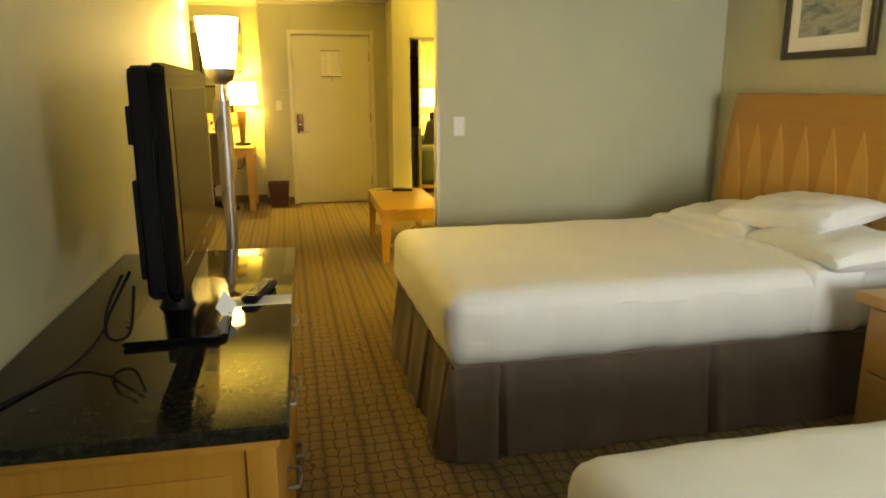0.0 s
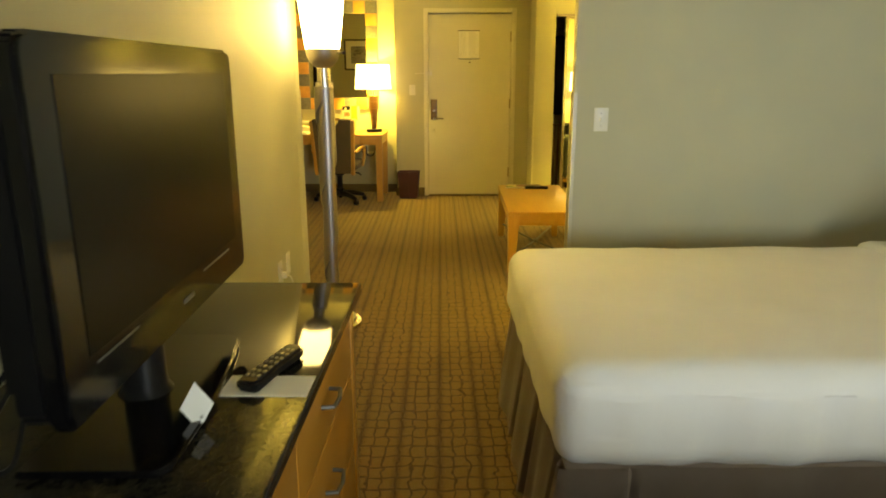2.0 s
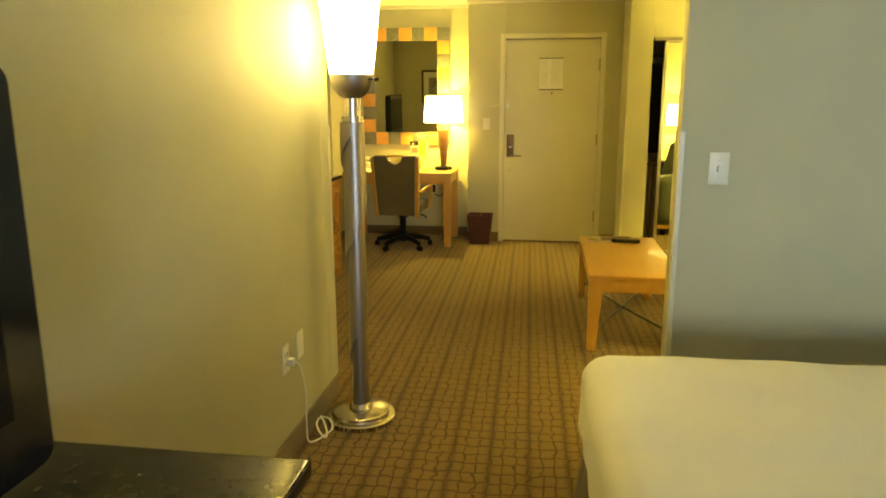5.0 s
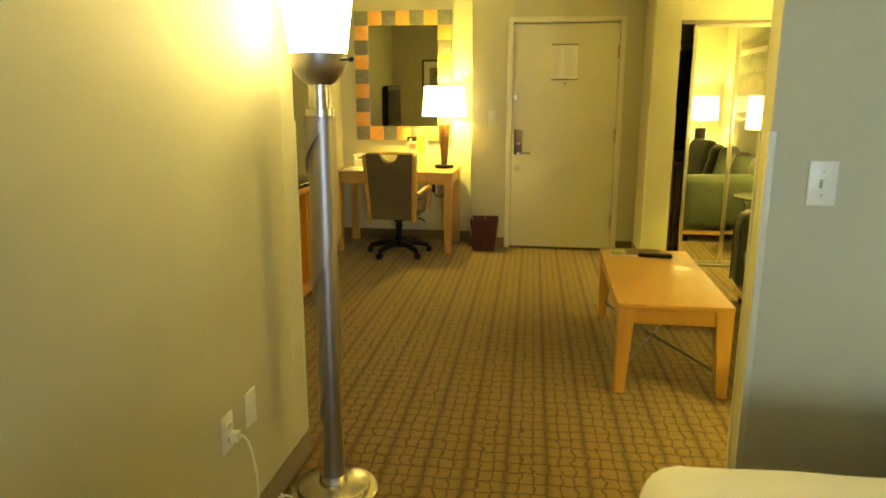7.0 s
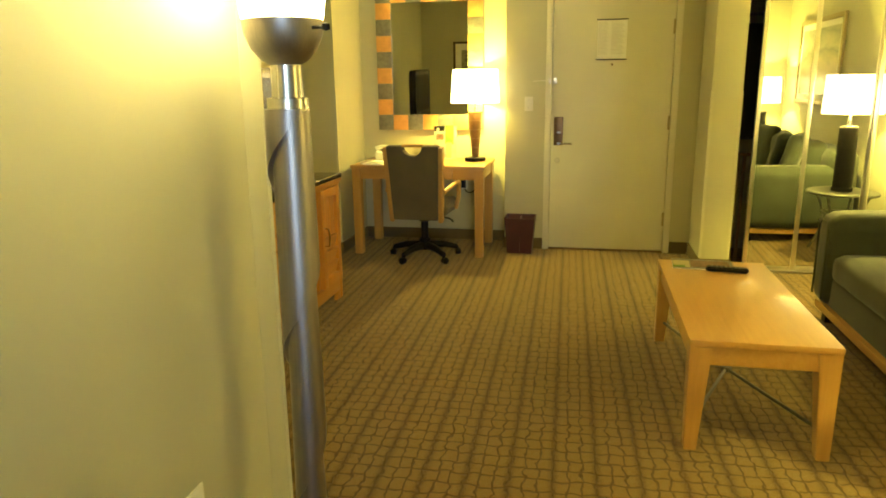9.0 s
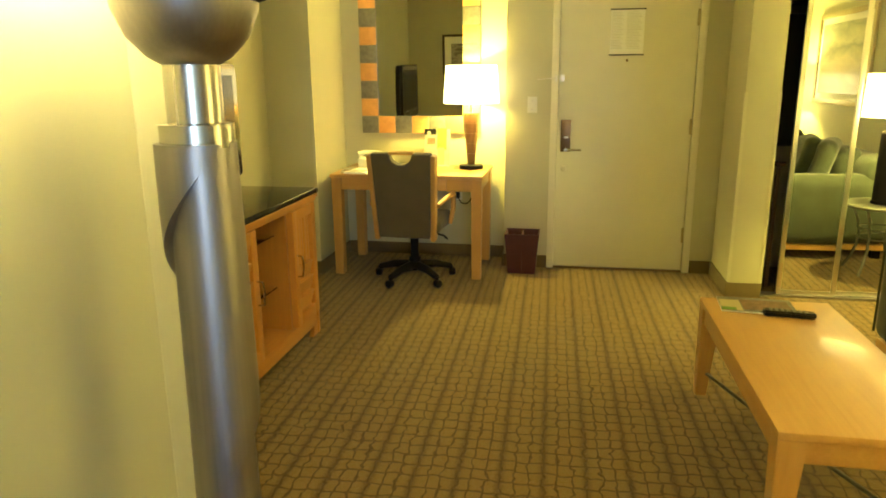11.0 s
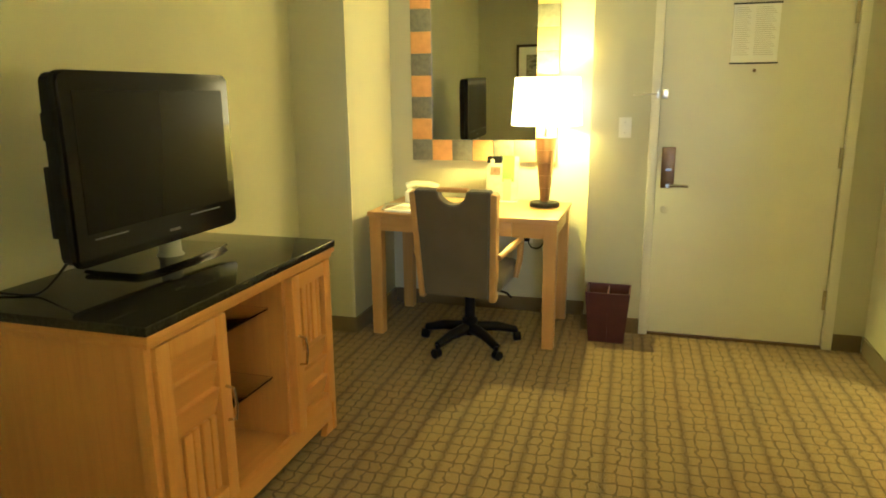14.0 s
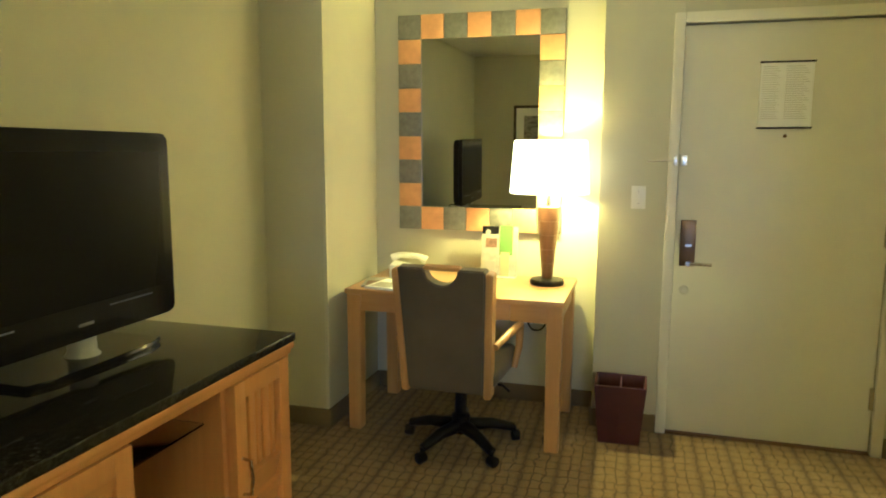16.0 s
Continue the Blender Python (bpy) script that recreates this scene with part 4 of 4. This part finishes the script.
picture("framed_picture", (RX, 3.49, 1.57), 90, 0.66, 0.60, 0.04, DARKWOOD, ART_A, 0.075, "dark-framed print with a white mat above the headboard").rotation_euler.z = radians(-90)
picture("framed_picture", (EX, 5.80, 1.13), -90, 1.45, 0.89, 0.05, FRAME_GOLD, ART_B, 0.06, "large pale-framed landscape print above the sofa")
picture("framed_picture", (-1.18, CY, 1.34), 180, 0.68, 0.53, 0.03, DARKWOOD, ART_C, 0.09, "small dark-framed print with a white mat")


# ---- living room ----
ct = thing("coffee_table", (1.018, 6.362, 0), "maple coffee table with tapered legs and low crossed metal braces", "coffee table")
hx, hy = 0.266, 0.615
part("tabletop", box((-hx, -hy, 0.43), (hx, hy, 0.455), 0.004), MAPLE_Y, ct)
m = box((-hx + 0.012, -hy + 0.012, 0.355), (hx - 0.012, -hy + 0.034, 0.43), 0.002).box((-hx + 0.012, hy - 0.034, 0.355), (hx - 0.012, hy - 0.012, 0.43), 0.002)
m.box((-hx + 0.012, -hy + 0.034, 0.355), (-hx + 0.034, hy - 0.034, 0.43), 0.002).box((hx - 0.034, -hy + 0.034, 0.355), (hx - 0.012, hy - 0.034, 0.43), 0.002)
part("apron", m, MAPLE_Y, ct)
for sx in (-1, 1):
    for sy in (-1, 1):
        part("leg", Mesh().leg((sx * (hx - 0.028), sy * (hy - 0.028), 0.0), (sx * (hx - 0.043), sy * (hy - 0.043), 0.43), 0.024, 0.041), MAPLE_Z, ct)
for sy in (-1, 1):
    for sx in (-1, 1):
        part("brace", Mesh().tube([(sx * (hx - 0.038), sy * (hy - 0.038), 0.112), (sx * 0.12, sy * 0.30, 0.105), (sx * 0.006, sy * 0.012, 0.098)], 0.0075), GREYMETAL, ct, "grey metal brace")
part("brace_hub", Mesh().lathe([(0.022, 0.088), (0.024, 0.092), (0.024, 0.106), (0.020, 0.110)], n=20), GREYMETAL, ct)

mag = thing("magazine", (0.965, 6.875, 0.455), "folded magazine with dark and green print on the coffee table", "magazine", "", -4)
part("pages", box((-0.15, -0.095, 0.0), (0.15, 0.095, 0.007), 0.002), PAPER, mag)
part("cover", box((-0.15, -0.095, 0.0072), (0.15, 0.095, 0.0085)), DARKPRINT, mag)
part("cover_photo", box((-0.06, -0.07, 0.0086), (0.13, 0.06, 0.0096)), BROWNINK, mag)
part("cover_band", box((-0.148, -0.093, 0.0086), (-0.065, 0.05, 0.0096)), CREAMPRINT, mag)
part("cover_strip", box((-0.148, -0.093, 0.0097), (-0.09, -0.055, 0.0104)), GREENINK, mag)
remote((1.066, 6.765, 0.455), -8, "black remote control on the coffee table")

sofa = thing("sofa", (2.17, 6.43, 0), "green chenille sofa with rounded arms and loose cushions", "sofa")
part("base", box((-0.43, -1.02, 0.12), (0.44, 1.02, 0.30), 0.03, 3), GREEN, sofa)
part("wood_rail", box((-0.445, -1.07, 0.075), (0.45, 1.07, 0.12), 0.006), MAPLE_Y, sofa, "maple base rail")
for x in (-0.38, 0.40):
    for y in (-1.0, 1.0):
        part("foot", box((x - 0.03, y - 0.03, 0), (x + 0.03, y + 0.03, 0.076)), BLACK, sofa)
for s in (-1, 1):
    a, b = sorted((s * 0.86, s * 1.10))
    arm = part("arm", Mesh().take(soft_box(14, 14, 6, (-0.47, a, 0.12), (0.45, b, 0.655), 0.075, 0.012, 0.004, 3.0 + s)), GREEN, sofa, "", True)
    part("piping", Mesh().tube([(-0.468, s * 0.905, 0.16), (-0.470, s * 0.905, 0.57), (-0.462, s * 0.94, 0.605), (-0.462, s * 1.03, 0.605), (-0.470, s * 1.06, 0.57), (-0.468, s * 1.06, 0.16)], 0.006), GREEN, arm)
part("back", Mesh().take(soft_box(14, 14, 6, (0.22, -1.08, 0.12), (0.48, 1.08, 0.80), 0.08, 0.01, 0.004, 6.0)), GREEN, sofa, "", True)
for k in range(2):
    y0 = -0.86 + k * 0.86
    part("seat_cushion", Mesh().take(soft_box(14, 14, 6, (-0.46, y0 + 0.005, 0.29), (0.27, y0 + 0.855, 0.45), 0.055, 0.02, 0.006, 11.0 + k)), GREEN, sofa, "", True)
    part("back_cushion", Mesh().take(soft_box(14, 14, 6, (0.08, y0 + 0.005, 0.43), (0.30, y0 + 0.855, 0.86), 0.09, 0.0, 0.008, 14.0 + k)), GREEN, sofa, "", True)
for k, (x, y, rz, mat) in enumerate(((2.15, 7.08, 24, GREEN), (2.09, 6.83, 12, DARKGREEN), (2.15, 5.88, -20, GREEN))):
    c = thing("throw_cushion", (x, y, 0.47), "green throw cushion leaning on the sofa" if mat is GREEN else "dark green throw cushion on the sofa", "cushion", "cushions", rz)
    c.matrix_world = pose(x, y, 0.475, 0, 14, rz)
    t = soft_box(16, 16, 6, (-0.075, -0.23, 0.0), (0.075, 0.23, 0.46), 0.07, 0.0, 0.008, 20.0 + k)
    part("cover", t, mat, c, "", True)


def side_table(place):
    t = thing("side_table", place, "round-topped grey metal side table with curved legs", "side table")
    part("top", Mesh().lathe([(0.24, 0.495), (0.255, 0.50), (0.258, 0.512), (0.25, 0.52)], n=40), GREYMETAL, t)
    for k in range(4):
        a = radians(45 + 90 * k)
        c, s = math.cos(a), math.sin(a)
        pts = [(c * r, s * r, z) for r, z in ((0.20, 0.49), (0.155, 0.40), (0.13, 0.30), (0.135, 0.20), (0.17, 0.10), (0.22, 0.012))]
        part("leg", Mesh().tube(pts, 0.011), GREYMETAL, t)
    for z in (0.27, 0.34):
        ring = [(0.135 * math.cos(2 * math.pi * k / 24), 0.135 * math.sin(2 * math.pi * k / 24), z) for k in range(25)]
        part("ring", Mesh().tube(ring, 0.006), GREYMETAL, t)
    return t


def drum_lamp(place):
    l = thing("table_lamp", place, "lit drum-shade table lamp with a black column base", "table lamp", "sofa lamps")
    part("column", Mesh().lathe([(0.075, 0.0), (0.078, 0.004), (0.078, 0.02), (0.072, 0.024), (0.068, 0.50), (0.06, 0.505)], n=32), MATTEBLACK, l, "black column base")
    part("cap", Mesh().lathe([(0.06, 0.505), (0.062, 0.512), (0.02, 0.518), (0.012, 0.60)], n=24), SATIN, l)
    m = Mesh().lathe([(0.205, 0.61), (0.207, 0.612), (0.197, 0.905), (0.195, 0.907), (0.193, 0.905), (0.203, 0.612)], n=48, cap=False)
    part("shade", m, SHADE_B, l, "lit white drum shade")
    m = Mesh()
    for k in range(3):
        a = 2 * math.pi * k / 3
        m.tube([(0, 0, 0.60), (0.2 * math.cos(a), 0.2 * math.sin(a), 0.625)], 0.002, 6)
    part("spider", m, SATIN, l)
    return l


side_table((2.38, 7.90, 0))
drum_lamp((2.38, 7.90, 0.52))
side_table((2.38, 4.92, 0))
drum_lamp((2.38, 4.92, 0.52))

# ---- desk ----
desk = thing("desk", (-0.994, 8.925, 0.0), "pale maple writing desk with square legs", "desk")
desk.scale.z = 1.0135
hx, hy = 0.558, 0.325
part("desktop", box((-hx, -hy, 0.715), (hx, hy, 0.742), 0.004), MAPLE_X, desk)
m = box((-hx + 0.02, -hy + 0.02, 0.63), (0.10, -hy + 0.042, 0.715), 0.002).box((0.30, -hy + 0.02, 0.63), (hx - 0.02, -hy + 0.042, 0.715), 0.002).box((-hx + 0.02, hy - 0.042, 0.63), (hx - 0.02, hy - 0.02, 0.715), 0.002)
m.box((-hx + 0.02, -hy + 0.042, 0.63), (-hx + 0.042, hy - 0.042, 0.715), 0.002).box((hx - 0.042, -hy + 0.042, 0.63), (hx - 0.02, hy - 0.042, 0.715), 0.002)
part("apron", m, MAPLE_X, desk)
part("drawer_front", box((0.102, -hy + 0.016, 0.634), (0.298, -hy + 0.036, 0.712), 0.003), MAPLE_X, desk)
for sx in (-1, 1):
    for sy in (-1, 1):
        part("leg", Mesh().leg((sx * (hx - 0.045), sy * (hy - 0.045), 0.0), (sx * (hx - 0.045), sy * (hy - 0.045), 0.715), 0.033, 0.037), MAPLE_Z, desk)

dl = thing("table_lamp", (-0.577, 9.045, 0.752), "lit desk lamp with a tapered brown wooden stem", "table lamp")
part("foot", Mesh().lathe([(0.088, 0), (0.09, 0.004), (0.09, 0.022), (0.085, 0.028), (0.03, 0.032)], n=36), BLACK, dl, "black disc foot")
prof = [(0.026, 0.03)]
for k in range(5):
    prof += [(0.029 + 0.0068 * k, 0.04 + 0.075 * k), (0.0345 + 0.0068 * k, 0.112 + 0.075 * k), (0.0320 + 0.0068 * k, 0.1135 + 0.075 * k)]
prof += [(0.05, 0.413), (0.012, 0.416)]
part("stem", Mesh().lathe(prof, n=28), LAMPWOOD, dl, "inverted tapered wooden stem")
part("harp", Mesh().lathe([(0.010, 0.415), (0.010, 0.50)], n=14), SATIN, dl)
m = Mesh().lathe([(0.205, 0.485), (0.207, 0.487), (0.188, 0.755), (0.186, 0.757), (0.184, 0.755), (0.203, 0.487)], n=48, cap=False)
part("shade", m, SHADE_B, dl, "lit white shade")
m = Mesh()
for k in range(3):
    a = 2 * math.pi * k / 3 + 0.4
    m.tube([(0, 0, 0.497), (0.198 * math.cos(a), 0.198 * math.sin(a), 0.497)], 0.002, 6)
part("spider", m, SATIN, dl)
dc = thing("power_lead", (-0.62, 9.24, 0.0), "black power lead hanging behind the desk", "power lead")
part("cable", Mesh().tube(curve([(0.02, 0.0, 0.70), (0.03, -0.01, 0.55), (0.0, -0.02, 0.46), (-0.06, -0.01, 0.45), (-0.10, 0.03, 0.50)]), 0.005, 6), BLACK, dc)
part("adapter", box((-0.14, 0.01, 0.48), (-0.08, 0.049, 0.56), 0.005), BLACK, dc)

hold = thing("brochure_stand", (-0.87, 9.17, 0.752), "clear stand with green and brown leaflets on the desk", "brochure stand")
lean = pose(0, 0, 0, -8)
part("holder", Mesh().take(box((-0.10, -0.004, 0), (0.105, 0.0, 0.285)).bm, lean).box((-0.10, -0.06, 0.0), (0.105, 0.02, 0.006), 0.002), LEAFLET, hold)
def leaf(name, a, b, mat):
    part(name, Mesh().take(box(a, b).bm, lean), mat, hold)
leaf("leaflet", (-0.098, -0.0065, 0.002), (0.020, -0.0042, 0.250), LEAFLET)
leaf("leaflet_label", (-0.098, -0.0085, 0.240), (-0.004, -0.0067, 0.284), BLACK)
part("label_mark", Mesh().lathe([(0.014, 0), (0.014, 0.0012)], (-0.048, -0.0445, 0.258), 16, pose(0, 0, 0, 82)), LEAFLET, hold)
leaf("leaflet_photo", (-0.075, -0.0085, 0.165), (-0.012, -0.0067, 0.215), BROWNINK)
leaf("leaflet", (-0.098, -0.0090, 0.004), (0.002, -0.0069, 0.150), LEAFLET)
leaf("leaflet_photo", (-0.080, -0.0105, 0.030), (-0.020, -0.0092, 0.085), INK)
leaf("leaflet", (0.004, -0.0100, 0.125), (0.078, -0.0075, 0.288), GREENINK)
leaf("leaflet", (0.012, -0.0120, 0.004), (0.062, -0.0102, 0.140), CREAMPRINT)

ph = thing("telephone", (-1.36, 9.06, 0.752), "white desk telephone with its handset on", "telephone", "", 12)
part("body", Mesh().prism([(-0.10, 0.0), (0.11, 0.0), (0.11, 0.035), (-0.10, 0.075)], -0.09, 0.09, pose(0, 0, 0, 90) , 0.006), WHITEP, ph)
part("handset", Mesh().tube([(-0.11, 0.085, 0.085), (-0.06, 0.085, 0.105), (0.04, 0.085, 0.10), (0.09, 0.085, 0.075)], [0.024, 0.017, 0.017, 0.024], 12), WHITEP, ph)
for k, (x, y, a, mat) in enumerate(((-1.43, 8.80, 15, INK), (-1.35, 8.74, -8, PAPER))):
    g = thing("leaflet_pile", (x, y, 0.752), "loose printed leaflets on the desk", "leaflets", "", a)
    part("pages", box((-0.09, -0.12, 0), (0.09, 0.12, 0.008 + 0.004 * k), 0.002), mat, g)
    part("print", box((-0.07, -0.10, 0.0082 + 0.004 * k), (0.05, 0.02, 0.0092 + 0.004 * k)), BROWNINK if k == 0 else INK, g)

# mirror framed with square tiles
mir = thing("wall_mirror", (-1.015, 9.30, 0.995), "mirror in a frame of orange and grey square tiles", "mirror")
part("backing", box((-0.475, -0.016, 0.0), (0.475, 0.0, 1.22)), TILE_G, mir)
tw, th = 0.95 / 7, 1.22 / 9
for i in range(7):
    for j in range(9):
        if 0 < i < 6 and 0 < j < 8:
            continue
        mat = TILE_G if (i + j) % 2 == 0 else TILE_O
        part("tile", box((-0.475 + i * tw + 0.0012, -0.030, j * th + 0.0012), (-0.475 + (i + 1) * tw - 0.0012, -0.016, (j + 1) * th - 0.0012), 0.002), mat, mir)
pane = part("glass", box((-0.475 + tw + 0.001, -0.024, th + 0.001), (0.475 - tw - 0.001, -0.0165, 1.22 - th - 0.001)), MIRROR, mir, "mirror glass")
m = box((-0.475 + tw + 0.001, -0.026, th + 0.001), (-0.475 + tw + 0.005, -0.0165, 1.22 - th - 0.001))
part("edge_strip", m, STEEL, mir)

mir.matrix_world = pose(-1.015, 9.294, 0.995, 0.8, 0, 0.55)

# chair: seen from behind, pushed to the desk
ch = thing("office_chair", (-0.925, 8.585, 0), "swivel desk chair with brown upholstery, maple frame and black wheels", "chair", "", -3)
for k in range(5):
    a = radians(175 + 72 * k)
    c, s = math.cos(a), math.sin(a)
    part("spoke", Mesh().tube([(0.03 * c, 0.03 * s, 0.105), (0.16 * c, 0.16 * s, 0.10), (0.275 * c, 0.275 * s, 0.07)], [0.034, 0.028, 0.022], 10), BLACK, ch)
    w = Mesh().lathe([(0.012, -0.022), (0.027, -0.018), (0.027, 0.018), (0.012, 0.022)], (0.285 * c, 0.285 * s, 0.027), 16, pose(0, 0, 0, 90, 0, math.degrees(a) + 90))
    w.tube([(0.28 * c, 0.28 * s, 0.03), (0.28 * c, 0.28 * s, 0.075)], 0.010)
    part("castor", w, BLACK, ch)
part("column", Mesh().lathe([(0.045, 0.07), (0.045, 0.16), (0.03, 0.17), (0.03, 0.30), (0.05, 0.31), (0.05, 0.36)]), BLACK, ch)
part("seat_pan", box((-0.16, -0.16, 0.35), (0.16, 0.16, 0.385), 0.01), BLACK, ch)
part("seat", Mesh().take(soft_box(12, 12, 4, (-0.235, -0.22, 0.375), (0.235, 0.26, 0.475), 0.04, 0.012, 0.002, 31.0)), CHAIRCLOTH, ch, "upholstered seat", True)
part("height_lever", Mesh().tube([(0.12, 0.0, 0.35), (0.22, -0.02, 0.335), (0.25, -0.02, 0.31)], 0.007), BLACK, ch)
tilt = pose(0, -0.225, 0.36, 7)
# back: cloth panel with a half-round hand hole, between maple stiles
def back_outline(hw_low, hw_high, h, notch):
    o = [(-hw_low, 0.0), (hw_low, 0.0), (hw_high, h)]
    if notch:
        o += [(0.085, h)] + [(0.078 * math.cos(radians(a)), h - 0.005 - 0.072 * math.sin(radians(a))) for a in range(0, 181, 15)] + [(-0.085, h)]
    o += [(-hw_high, h)]
    return o
to_back = tilt @ Matrix(((1, 0, 0, 0), (0, 0, 1, 0), (0, 1, 0, 0), (0, 0, 0, 1)))
part("backrest", Mesh().prism(back_outline(0.180, 0.205, 0.585, True), -0.025, 0.04, to_back, 0.006), CHAIRCLOTH, ch, "upholstered back with a hand hole")
for s in (-1, 1):
    st = Mesh().prism([(s * 0.181, -0.02), (s * 0.215, -0.02), (s * 0.238, 0.57), (s * 0.206, 0.575)], -0.022, 0.045, to_back, 0.005)
    part("stile", st, MAPLE_Z, ch, "maple side stile")
    ar = Mesh().tube([(s * 0.232, -0.235, 0.585), (s * 0.265, -0.12, 0.62), (s * 0.275, 0.05, 0.625), (s * 0.265, 0.12, 0.61)], [0.017, 0.018, 0.019, 0.018], 10)
    ar.tube([(s * 0.268, 0.10, 0.61), (s * 0.262, 0.11, 0.50), (s * 0.245, 0.08, 0.40)], [0.020, 0.018, 0.016], 10)
    part("arm", ar, MAPLE_Y, ch, "maple arm")
part("top_rail", Mesh().prism([(-0.085, 0.575), (0.085, 0.575), (0.085, 0.592), (-0.085, 0.592)], -0.015, 0.03, to_back, 0.004), MAPLE_X, ch)

# waste bin with two compartments
bn = thing("waste_bin", (-0.17, 8.905, 0), "burgundy leatherette waste bin with a divider", "waste bin")
def bin_wall(a0, a1, b0, b1, z0, z1):
    t = bmesh.new()
    lo = [t.verts.new((x, y, z0)) for x, y in a0]
    hi = [t.verts.new((x, y, z1)) for x, y in a1]
    hi2 = [t.verts.new((x, y, z1)) for x, y in b1]
    lo2 = [t.verts.new((x, y, z0 + 0.01)) for x, y in b0]
    for p, q in ((lo, hi), (hi, hi2), (hi2, lo2)):
        for i in range(4):
            t.faces.new((p[i], p[(i + 1) % 4], q[(i + 1) % 4], q[i]))
    t.faces.new(lo[::-1])
    t.faces.new(lo2)
    return t
def rect(x, y):
    return [(-x, -y), (x, -y), (x, y), (-x, y)]
part("shell", bin_wall(rect(0.10, 0.085), rect(0.126, 0.11), rect(0.092, 0.077), rect(0.118, 0.102), 0.0, 0.30), BURGUNDY, bn)
part("divider", box((-0.004, -0.10, 0.02), (0.004, 0.10, 0.292)), BURGUNDY, bn)
part("rim", box((-0.127, -0.111, 0.294), (0.127, -0.103, 0.303), 0.002).box((-0.127, 0.103, 0.294), (0.127, 0.111, 0.303), 0.002).box((-0.127, -0.103, 0.294), (-0.119, 0.103, 0.303), 0.002).box((0.119, -0.103, 0.294), (0.127, 0.103, 0.303), 0.002), BURGUNDY, bn)
